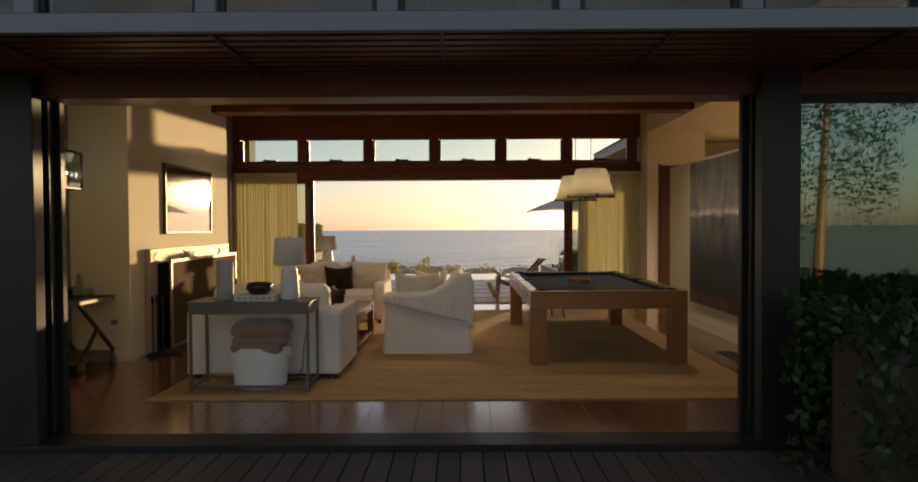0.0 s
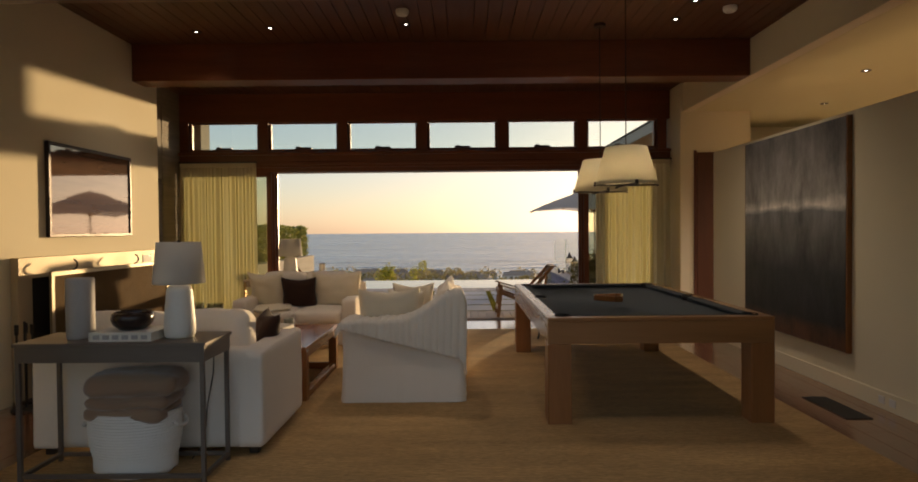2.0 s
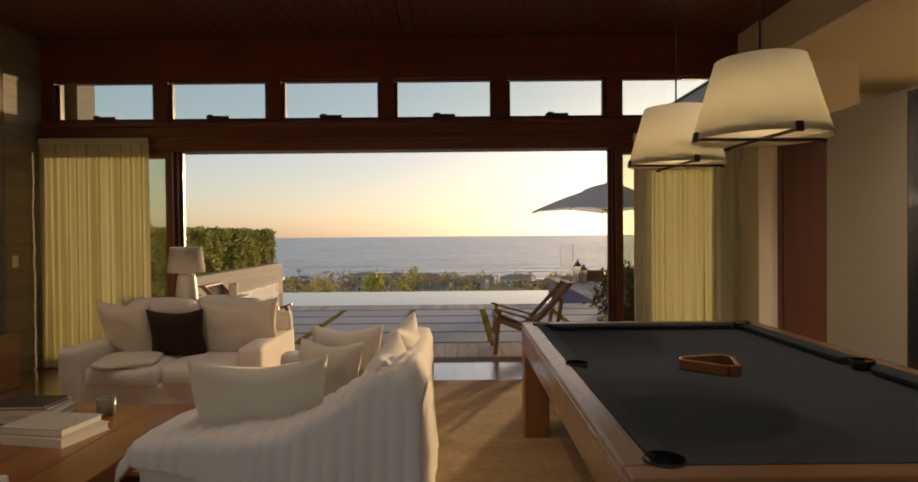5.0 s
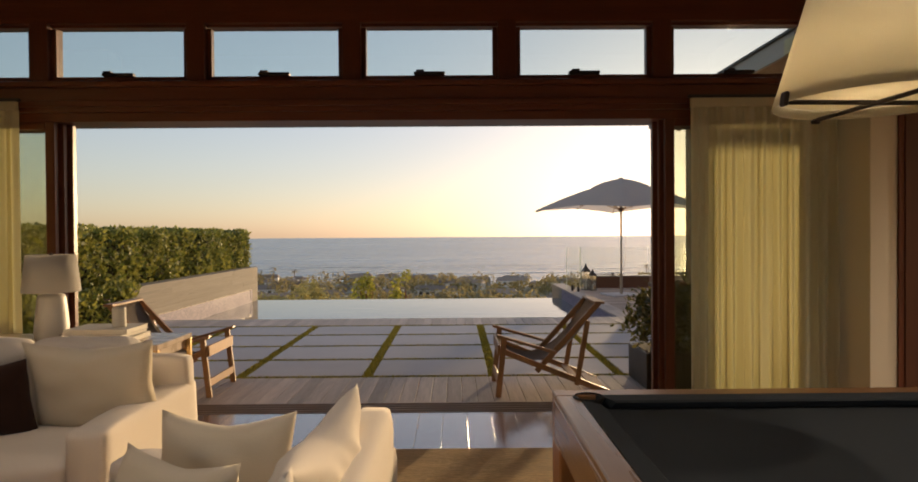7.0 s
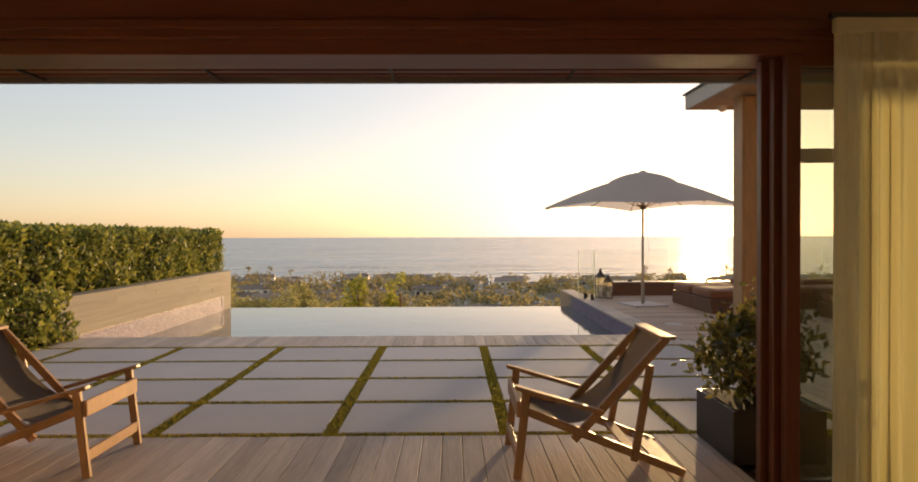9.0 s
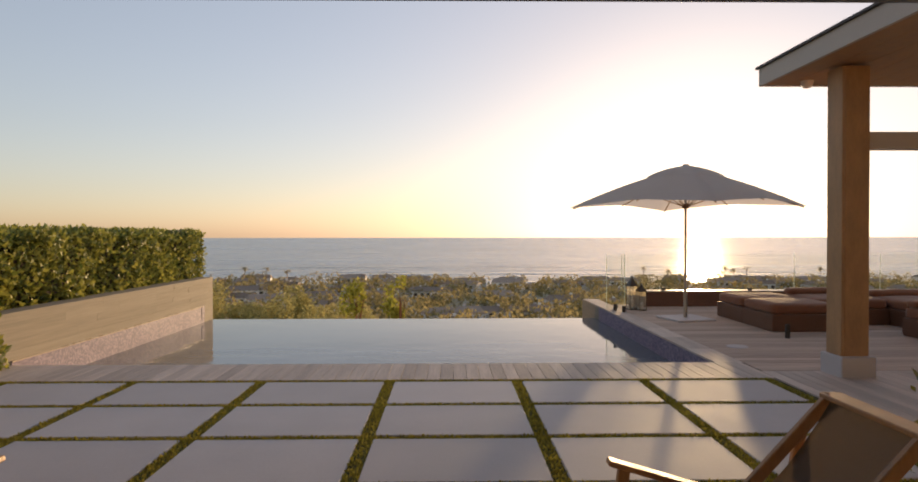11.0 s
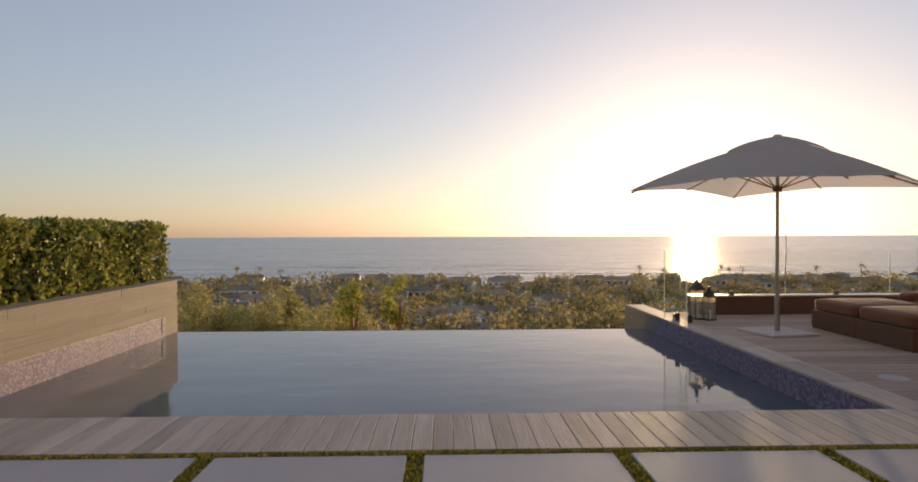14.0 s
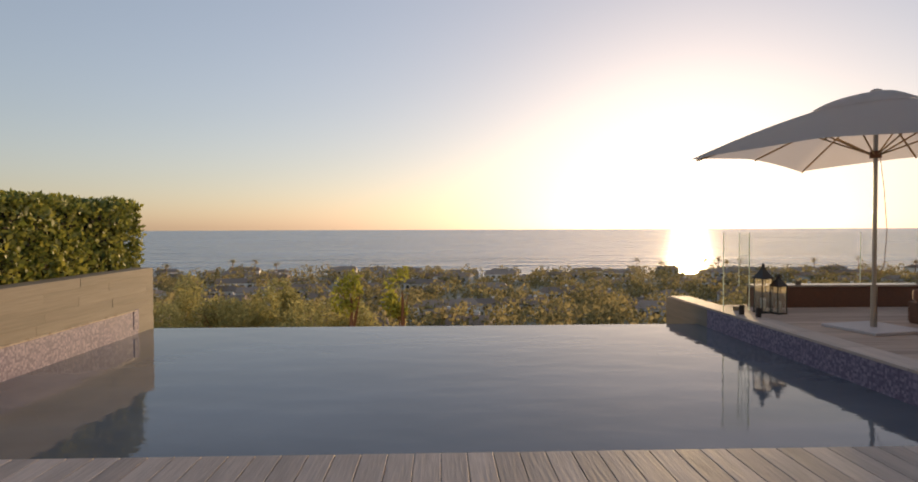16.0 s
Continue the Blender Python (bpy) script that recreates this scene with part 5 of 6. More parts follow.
# ---- the terrace ----
def deck_chair(label, m):
    """A teak sling chair: front at x = 0, facing -x, y from 0 to 0.6."""
    c = thing("deck_chair", label=label, category="deck chair", group="teak deck chairs")
    W = 0.6
    for y in (0.0, W):
        part("front_leg", bar((-0.02, y, 0.0), (0.04, y, 0.54), 0.03, 0.05), M_TEAK, c)
        part("arm", bar((-0.03, y, 0.555), (0.5, y, 0.4), 0.06, 0.025), M_TEAK, c)
        part("base_rail", bar((0.0, y * 0.94 + 0.018, 0.42), (1.0, y * 0.94 + 0.018, 0.02), 0.028, 0.05), M_TEAK, c)
        part("back_rail", bar((0.9, y * 0.86 + 0.042, 0.84), (0.33, y * 0.86 + 0.042, 0.22), 0.028, 0.05), M_TEAK, c)
        part("rear_strut", bar((0.79, y * 0.97 + 0.01, 0.68), (0.69, y * 0.97 + 0.01, 0.1), 0.028, 0.045), M_TEAK, c)
    part("head_board", bar((0.905, 0.02, 0.84), (0.905, W - 0.02, 0.84), 0.09, 0.022), M_TEAK, c)
    part("front_board", bar((-0.01, 0, 0.42), (-0.01, W, 0.42), 0.025, 0.1), M_TEAK, c)
    part("leg_stretcher", bar((-0.015, 0, 0.13), (-0.015, W, 0.13), 0.025, 0.07), M_TEAK, c)
    for x, z in ((0.68, 0.16), (0.86, 0.085), (0.94, 0.05)):
        part("cross_slat", bar((x, 0.02, z), (x, W - 0.02, z), 0.07, 0.016), M_TEAK, c)
    bm = bmesh.new()
    n, k = 26, 10
    for i in range(n + 1):
        t = i / n
        x = 0.9 - 0.88 * t
        z = (1 - t) ** 2 * 0.85 + 2 * t * (1 - t) * 0.06 + t * t * 0.44
        for j in range(k + 1):
            u = j / k
            bm.verts.new((x + 0.0 * u, 0.06 + (W - 0.12) * u, z - 0.02 * math.sin(u * math.pi)))
    bm.verts.ensure_lookup_table()
    for i in range(n):
        for j in range(k):
            a = i * (k + 1) + j
            bm.faces.new((bm.verts[a], bm.verts[a + 1], bm.verts[a + k + 2], bm.verts[a + k + 1]))
    bmesh.ops.solidify(bm, geom=bm.faces[:], thickness=0.006)
    part("sling", bm, M_SLING, c, "sagging grey brown canvas sling", smooth=True)
    c.matrix_basis = m
    return c


DZ = -0.03
deck_chair("teak deck chair with grey sling on the deck", pose(0.82, 13.53, DZ))
deck_chair("teak deck chair with grey sling beside the desk window", pose(-1.84, 14.2, DZ, 0, 0, 180))

# planter with a shrub, pebbles round it
pl = thing("planter", (2.2, 13.72, DZ), label="dark square metal planter with a leafy shrub", category="planter")
pbm = box(0, 0.6, 0, 0.6, 0, 0.34, 0.006, 1)
part("pot", pbm, M_IRON, pl)
part("soil", box(0.03, 0.57, 0.03, 0.57, 0.34, 0.345), M_SOIL, pl)
rng = np.random.default_rng(5)
for k in range(7):
    a = rng.uniform(0, 6.28)
    part("stem", rod((0.3, 0.3, 0.34), (0.3 + 0.2 * math.cos(a), 0.3 + 0.2 * math.sin(a), rng.uniform(0.6, 0.85)), 0.008, 0.004, 6), M_BARWOOD, pl)
pts = rng.normal(size=(2400, 3))
pts = pts / np.linalg.norm(pts, axis=1)[:, None] * rng.uniform(0.4, 1, (2400, 1)) ** 0.5
lump = np.array([noise.noise(Vector(p * 2.2)) for p in pts])[:, None]
leaves(pts * (0.36, 0.36, 0.36) * (1 + 0.7 * lump) + (0.3, 0.3, 0.66), 0.035, M_POTLEAF, "foliage", pl, 6)
pv, pfc = [], []
for k in range(700):
    x, y, r = rng.uniform(2.1, 3.4), rng.uniform(13.28, 14.35), rng.uniform(0.012, 0.028)
    if 2.18 < x < 2.82 and 13.7 < y < 14.34:
        continue
    b = len(pv)
    pv += [(x + r, y, DZ - 0.03), (x, y + r, DZ - 0.03), (x - r, y, DZ - 0.03), (x, y - r, DZ - 0.03), (x + r * 0.2, y, DZ - 0.03 + r * 0.8)]
    pfc += [(b, b + 1, b + 4), (b + 1, b + 2, b + 4), (b + 2, b + 3, b + 4), (b + 3, b, b + 4)]
tagged(raw("pebbles", pv, pfc, mat("dark_pebbles", (0.12, 0.09, 0.08), 0.7, 0.2, rand=0.2)), "dark river pebbles round the planter", "pebbles", kind="stuff")

# umbrella
um = thing("patio_umbrella", (4.33, 22.42, DZ), label="large pale grey square patio umbrella, open", category="umbrella")
part("base_plate", box(-0.37, 0.37, -0.37, 0.37, 0, 0.035, 0.006, 1), M_PAVER, um, m=pose(0, 0, 0, 0, 0, 12))
part("socket", rod((0, 0, 0.03), (0, 0, 0.5), 0.035, seg=16), M_POLE, um)
part("pole", rod((0, 0, 0.4), (0, 0, 2.62), 0.024, seg=16), M_POLE, um)
part("hub", lathe([(0, 1.98), (0.06, 1.98), (0.06, 2.06), (0, 2.06)], 16), M_BARWOOD, um)
HALF, EDGE, PEAK = 2.04, 2.0, 2.68


def canopy_sheet(r0, r1, lift, sag):
    """A four-cornered canopy between two shares of its radius, ribs at corners and mid-sides."""
    bm = bmesh.new()
    n, k = 64, 14
    rows = []
    for j in range(k + 1):
        s = r0 + (r1 - r0) * j / k
        row = []
        for i in range(n):
            a = 2 * math.pi * i / n
            q = a % (math.pi / 2) - math.pi / 4
            reach = HALF * math.cos(math.pi / 4) / math.cos(q)
            rib = abs(math.sin(a * 4)) ** 1.3
            z = PEAK - (PEAK - EDGE) * s ** 1.3 * (reach / HALF * 0.45 + 0.55) + 0.05 * (1 - s) * s - sag * rib * s ** 1.5
            row.append(bm.verts.new((reach * s * math.cos(a) * (1 - 0.02 * rib * s), reach * s * math.sin(a) * (1 - 0.02 * rib * s), z + lift * (1 - (s / r1) ** 4) + 0.2 * lift)))
        rows.append(row)
    for lo, hi in zip(rows, rows[1:]):
        for i in range(n):
            bm.faces.new((lo[i], lo[(i + 1) % n], hi[(i + 1) % n], hi[i]))
    return bm


cn = part("canopy", canopy_sheet(0.1, 1.0, 0.0, 0.012), M_CANOPY, um, smooth=True, m=pose(0, 0, 0, 0, 0, -9))
part("vent", canopy_sheet(0.0, 0.34, 0.055, 0.012), M_CANOPY, cn, smooth=True)
part("finial", lathe([(0.07, 2.72), (0.06, 2.755), (0.03, 2.77), (0, 2.772)], 12), M_CANOPY, um)
for k in range(8):
    a = math.pi / 4 * k - radians(9)
    q = (math.pi / 4 * k) % (math.pi / 2) - math.pi / 4
    reach = HALF * math.cos(math.pi / 4) / math.cos(q)
    d = Vector((math.cos(a), math.sin(a), 0))
    ze = PEAK - (PEAK - EDGE) * (reach / HALF * 0.45 + 0.55)
    rb = part("rib", rod(d * 0.05 + Vector((0, 0, PEAK - 0.06)), d * reach * 0.97 + Vector((0, 0, ze - 0.015)), 0.011, seg=6), M_RIB, um)
    part("strut", rod(d * 0.05 + Vector((0, 0, 2.02)), d * reach * 0.45 + Vector((0, 0, PEAK - 0.06 + (ze - PEAK + 0.045) * 0.45)), 0.009, seg=6), M_RIB, rb)
cordb = bmesh.new()
cp = [(0.03, -0.03, 2.0), (0.07, -0.05, 1.6), (0.1, -0.06, 1.15), (0.08, -0.05, 0.75), (0.03, -0.02, 0.6)]
for a, b in zip(cp, cp[1:]):
    rod(a, b, 0.004, seg=5, bm=cordb)
part("pull_cord", cordb, M_BARWOOD, um)

# lanterns and candle cups on the sun deck
def deck_lantern(x, y, s, h, label):
    l = thing("deck_lantern", (x, y, DZ), 12, label, "lantern", "deck lanterns")
    part("base", box(-s / 2, s / 2, -s / 2, s / 2, 0, 0.02, 0.003, 1), M_IRON, l)
    for a in (-1, 1):
        for b in (-1, 1):
            part("upright", box(a * s * 0.44 - 0.006, a * s * 0.44 + 0.006, b * s * 0.44 - 0.006, b * s * 0.44 + 0.006, 0.02, h * 0.7), M_IRON, l)
    part("pane", box(-s * 0.42, s * 0.42, -s * 0.44, -s * 0.43, 0.02, h * 0.7), M_DUSTY, l)
    part("pane", box(-s * 0.44, -s * 0.43, -s * 0.42, s * 0.42, 0.02, h * 0.7), M_DUSTY, l)
    part("roof", lathe([(s * 0.78, h * 0.7), (s * 0.72, h * 0.72), (s * 0.2, h * 0.88), (s * 0.16, h * 0.93), (0, h * 0.94)], 4), M_IRON, l, m=pose(0, 0, 0, 0, 0, 45))
    part("ring", lathe([(0.012, h * 0.93), (0.025, h * 0.95), (0.02, h), (0, h)], 10), M_IRON, l)
    part("candle", rod((0, 0, 0.02), (0, 0, h * 0.3), 0.035, seg=14), M_PAPER, l, "cream pillar candle")


deck_lantern(3.8, 23.86, 0.18, 0.68, "tall dark metal lantern on the sun deck")
deck_lantern(3.95, 23.74, 0.16, 0.54, "short dark metal lantern on the sun deck")
for x, y, h in ((3.42, 23.7, 0.13), (3.52, 23.45, 0.12), (5.05, 20.4, 0.2)):
    tagged(part("candle_cup", lathe([(0, 0), (0.035, 0), (0.035, h), (0.028, h), (0.028, 0.02), (0, 0.02)], 14), M_IRON, m=pose(x, y, DZ)), "small dark metal candle cup on the deck", "candle cup", "candle cups")

# low modular sofas
def module(x, y, w, d, label, back=False):
    m = thing("outdoor_sofa", (x, y, DZ), label=label, category="outdoor sofa", group="modular outdoor seating")
    part("plinth", box(0, w, 0, d, 0.0, 0.27, 0.01, 1), M_WICKER, m)
    sb = bmesh.new()
    for k in range(7):
        z = 0.03 + 0.034 * k
        for (x0, x1, y0, y1) in ((-0.006, w + 0.006, -0.006, 0.0), (-0.006, w + 0.006, d, d + 0.006), (-0.006, 0.0, 0, d), (w, w + 0.006, 0, d)):
            box(x0, x1, y0, y1, z, z + 0.024, bm=sb)
    part("weave", sb, M_WICKER, m)
    part("cushion", soft_block(w - 0.02, d - 0.02, 0.17, 0.05, 0.02, 0.006, x), M_OUTCUSH, m, smooth=True, m=pose(w / 2, d / 2, 0.265))
    if back:
        part("backrest", soft_block(w - 0.04, 0.24, 0.12, 0.05, 0.015, 0.006, x + 3), M_OUTCUSH, m, smooth=True, m=pose(w / 2, d - 0.14, 0.42))


module(5.12, 20.95, 1.05, 0.98, "low rust brown outdoor ottoman on the sun deck")
module(5.12, 21.95, 1.05, 0.95, "low rust brown outdoor ottoman on the sun deck")
module(6.22, 21.6, 1.2, 1.1, "low rust brown outdoor sofa module", True)
module(7.45, 21.2, 1.2, 1.1, "low rust brown outdoor sofa module", True)
module(6.9, 19.6, 1.3, 1.0, "low rust brown outdoor sofa module near the post", True)

# low parapet and glass balustrade
setting("parapet", box(3.95, 14, 24.35, 24.6, -0.6, 0.27, 0.006, 1), M_WICKER, "low brown timber parapet behind the sun deck", "parapet")
setting("parapet_cap", box(3.93, 14, 24.33, 24.62, 0.27, 0.3, 0.004, 1), M_POLE, "thin metal cap on the parapet", "parapet")
for k, (a, b, y, z0) in enumerate(((3.34, 3.72, 24.08, DZ), (3.76, 5.55, 24.47, 0.3), (5.6, 7.4, 24.47, 0.3), (7.45, 9.25, 24.47, 0.3), (9.3, 11.1, 24.47, 0.3), (11.15, 13.0, 24.47, 0.3))):
    g = thing("glass_panel", (a, y, z0), label="clear frameless glass balustrade panel at the deck edge", category="balustrade", group="glass balustrade")
    part("pane", box(0, b - a, -0.006, 0.006, 0.0, 1.07 - z0, 0.002, 1), M_CLEAR, g)
    for e in (0.0, b - a - 0.008) if k == 0 else (0.0,):
        part("edge", box(e, e + (0.008 if k == 0 else 0.003), -0.0075, 0.0075, 0.0, 1.07 - z0), M_EDGE, g, "polished green glass edge")
    part("clamp", box((b - a) / 2 - 0.04, (b - a) / 2 + 0.04, -0.02, 0.02, 0, 0.06, 0.003, 1), M_STEEL, g)
tagged(part("deck_hatch", lathe([(0, 0.008), (0.13, 0.008), (0.14, 0.0)], 24), M_PAVER, m=pose(4.0, 19.75, DZ)), "round pool skimmer lid in the deck", "lid")

# covered wing: roof, soffit boards, post, beam
wr = thing("wing_roof", (0, 0, 0), label="flat wing roof with pale fascia and timber soffit", category="roof", kind="structure")
part("fascia", box(3.9, 14, 18.96, 19.0, 3.29, 3.5, 0.003, 1, bm=box(3.9, 3.94, 13.3, 18.96, 3.29, 3.5, 0.003, 1)), M_WINGF, wr)
part("drip_edge", box(3.87, 14, 13.3, 19.03, 3.5, 3.53, 0.003, 1), M_IRON, wr)
part("upstand", box(4.0, 14, 13.3, 18.9, 3.53, 3.6, 0.003, 1), M_WINGF, wr)
for k in range(34):
    part("soffit_board", box(3.94 + 0.3 * k, 4.235 + 0.3 * k, 13.3, 18.96, 3.3, 3.32), M_TEAK, wr)
wp = thing("wing_post", (4.42, 18.1, DZ), label="square timber post on a concrete base", category="post", kind="structure")
part("shaft", box(-0.12, 0.15, -0.13, 0.13, 0.22, 3.3, 0.008, 1), M_TEAK, wp)
part("facing", box(-0.15, -0.122, -0.13, 0.13, 0.22, 3.3, 0.004, 1), M_TEAK, wp)
part("base", box(-0.18, 0.19, -0.19, 0.19, -0.02, 0.22, 0.01, 1), M_PAVER, wp, "concrete base block")
setting("wing_beam", box(4.57, 14, 18.02, 18.18, 2.4, 2.58, 0.005, 1), M_WINGF, "pale horizontal tie beam of the covered wing", "beam")
tagged(part("dome_camera", lathe([(0, -0.09), (0.04, -0.08), (0.065, -0.045), (0.07, 0.0), (0, 0.0)], 20), M_CERAMIC, m=pose(4.35, 18.75, 3.3)), "white dome under the wing soffit", "dome")
wall("wall_wing", 8.5, 8.65, 13.3, 19.0, -0.1, 3.3, M_WALL, "plastered wall of the covered wing")

# pool wall details: mosaic bands, ledge, slot
part("mosaic_band", box(PX0, PX0 + 0.012, 18.75, 24.35, WZ - 0.15, 0.0), M_TILE, pw, "lilac glass mosaic waterline band")
part("ledge", box(PX0, PX0 + 0.022, 18.75, 24.3, 0.0, 0.018, 0.003, 1), M_PALEOAK, pw, "thin timber ledge")
part("skimmer_slot", box(PX0 + 0.0, PX0 + 0.02, 24.22, 24.36, -0.26, 0.02, 0.003, 1), M_TILE, pw, "dark skimmer slot")
pe = bpy.data.objects["wall_pool_edge"]
part("mosaic_band", box(PX1 - 0.006, PX1, PY0, 24.45, WZ - 0.2, -0.05), M_TILE, pe, "lilac glass mosaic waterline band")
for k in range(8):
    part("coping", box(PX1 - 0.01, PX1 + 0.32, PY0 + 0.9 * k + 0.003, PY0 + 0.9 * (k + 1) - 0.003, -0.06, DZ, 0.004, 1), M_DECK_Y, pe)

# board marks of the formwork
rng = np.random.default_rng(77)
for z0, z1, x, y0, y1, owner, s in [(0.02 + 0.112 * k, 0.13 + 0.112 * k, PX0, 18.32, 24.83, pw, 1) for k in range(5)] + [(0.02 + 0.15 * k, 0.166 + 0.15 * k, -4.2, 12.38, 12.93, bpy.data.objects["wall_concrete"], 1) for k in range(23)] + [(0.02 + 0.15 * k, 0.166 + 0.15 * k, -4.2, NEAR + 0.25, 8.08, bpy.data.objects["wall_alcove_side"], 1) for k in range(23)]:
    y = y0
    while y < y1 - 0.05:
        e = min(y1, y + rng.uniform(1.2, 2.6))
        part("board_mark", box(x, x + rng.uniform(0.003, 0.008), y + 0.002, e - 0.002, z0, z1), M_CONC, owner)
        y = e

# hedge over the pool wall, rounded bush by the terrace
def hedge(name, x0, x1, y0, y1, z0, z1, count, size, seed, label, material=M_GREEN):
    h = thing(name, ((x0 + x1) / 2, (y0 + y1) / 2, z0), label=label, category="hedge")
    r = np.random.default_rng(seed)
    sx, sy, sz = x1 - x0, y1 - y0, z1 - z0
    # plain dark block: its colour stands for the shade between the leaves
    part("core", box(-sx / 2 + 0.16, sx / 2 - 0.16, -sy / 2 + 0.16, sy / 2 - 0.16, 0, sz - 0.16, 0.1), M_SOIL, h, "dark inner block painted as the hedge's inner shade")
    areas = np.array([sy * sz, sx * sy, sx * sz, sx * sz])
    face = r.choice(4, count, p=areas / areas.sum())
    u, v = r.uniform(-0.5, 0.5, count), r.uniform(-0.5, 0.5, count)
    p = np.zeros((count, 3))
    deep = r.exponential(0.06, count).clip(0, 0.25)
    p[:, 0] = np.where(face == 0, sx / 2 - deep, u * sx)
    p[:, 1] = np.where(face == 0, u * sy, np.where(face == 1, v * sy, np.where(face == 2, -sy / 2 + deep, sy / 2 - deep)))
    p[:, 2] = np.where(face == 1, sz - deep, (v + 0.5) * sz)
    bumps = np.array([noise.noise(Vector(q * 1.6)) + 0.5 * noise.noise(Vector(q * 5)) for q in p])
    p[:, 0] += np.where(face == 0, 0.15 * bumps, 0)
    p[:, 2] += np.where(face == 1, 0.12 * bumps, 0)
    p[:, 1] += np.where(face >= 2, 0.08 * bumps, 0) * np.where(face == 2, -1, 1)
    leaves(p, size, material, "foliage", h, seed, 1.7, 0.5)
    return h


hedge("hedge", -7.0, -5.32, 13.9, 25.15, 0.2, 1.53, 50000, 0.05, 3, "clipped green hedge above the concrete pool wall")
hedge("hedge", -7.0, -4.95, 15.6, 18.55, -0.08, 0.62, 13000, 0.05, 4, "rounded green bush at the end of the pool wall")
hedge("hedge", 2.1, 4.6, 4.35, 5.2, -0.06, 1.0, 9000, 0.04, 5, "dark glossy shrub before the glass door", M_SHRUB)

# ---- hillside: olives, woods, houses, palms ----
rng = np.random.default_rng(11)


def crown(count, rad, seed, lumps=9):
    """Leaf places in a lumpy, open crown."""
    r = np.random.default_rng(seed)
    c = r.normal(size=(lumps, 3)) * np.array(rad) * 0.45
    k = r.integers(0, lumps, count)
    d = r.normal(size=(count, 3))
    d /= np.linalg.norm(d, axis=1)[:, None]
    return c[k] + d * np.array(rad) * 0.45 * r.uniform(0.55, 1.0, (count, 1))


def tree(name, x, y, h, rad, count, size, material, label, seed, category="tree"):
    z = land(x, y)
    t = thing(name, (x, y, z - 0.1), label=label, category=category, group="hillside trees")
    tr = rod((0, 0, 0), (0.1, 0.05, h - rad), 0.14, 0.07, 8)
    r = np.random.default_rng(seed)
    for k in range(5):
        a = r.uniform(0, 6.28)
        rod((0.07, 0.03, (h - rad) * r.uniform(0.7, 0.95)), (rad * 0.6 * math.cos(a), rad * 0.6 * math.sin(a), h - rad * r.uniform(0.4, 0.9)), 0.05, 0.015, 6, tr)
    part("trunk", tr, M_BARWOOD, t)
    up = min(h * 0.4, rad * 1.05)
    leaves(crown(count, (rad, rad, up), seed) + (0, 0, h - up * 0.85), size, material, "crown", t, seed)
    return t


for k in range(12):
    x = -19 + 1.25 * k + rng.uniform(-0.5, 0.5)
    y = 36 + rng.uniform(0, 9) + (k % 3) * 2
    top = -1.0 - (0.25 if k < 9 else 0.9) - 0.02 * (y - 36) - rng.uniform(0, 0.8)
    if x > -1.5:
        top -= 2.2
    tree("olive_tree", x, y, top - land(x, y), 1.6, 5200, 0.085, M_OLIVE, "grey green olive tree on the slope below the pool", 30 + k)
for x, y, top in ((-4.4, 40.5, -0.85), (-2.35, 41.0, -0.95)):
    tree("sapling", x, y, top - land(x, y), 0.75, 480, 0.12, leafy("bright_leaves", (0.5, 0.46, 0.08), (0.25, 0.26, 0.05), 0.7), "young tree with bright backlit leaves", int(80 + x))
for k in range(26):
    x, y = rng.uniform(-20, 34), rng.uniform(42, 75)
    tree("oak_tree", x, y, rng.uniform(3.0, 5.0), rng.uniform(1.6, 2.6), 2600, 0.12, M_TREES, "dark green oak on the hillside", 100 + k)

# far woods: one sheet of leaf clumps
spots = []
for k in range(1150):
    y = 66 + 255 * rng.uniform(0, 1) ** 0.8
    x = rng.uniform(-0.85, 0.95) * y
    r, h = rng.uniform(2.0, 4.2), rng.uniform(2.5, 6.0)
    n = 120
    d = rng.normal(size=(n, 3))
    d /= np.linalg.norm(d, axis=1)[:, None]
    lump = 1 + 0.25 * np.sin(d[:, :1] * 5 + k)
    spots.append(d * (r, r, h * 0.5) * lump + (x, y, land(x, y) + h * 0.5))
tagged(leaves(np.concatenate(spots), 0.6, M_TREES, "far_woods", None, 17, 1.5, 0.6), "green trees covering the coastal slope, paled by painted haze", "woods", kind="stuff")


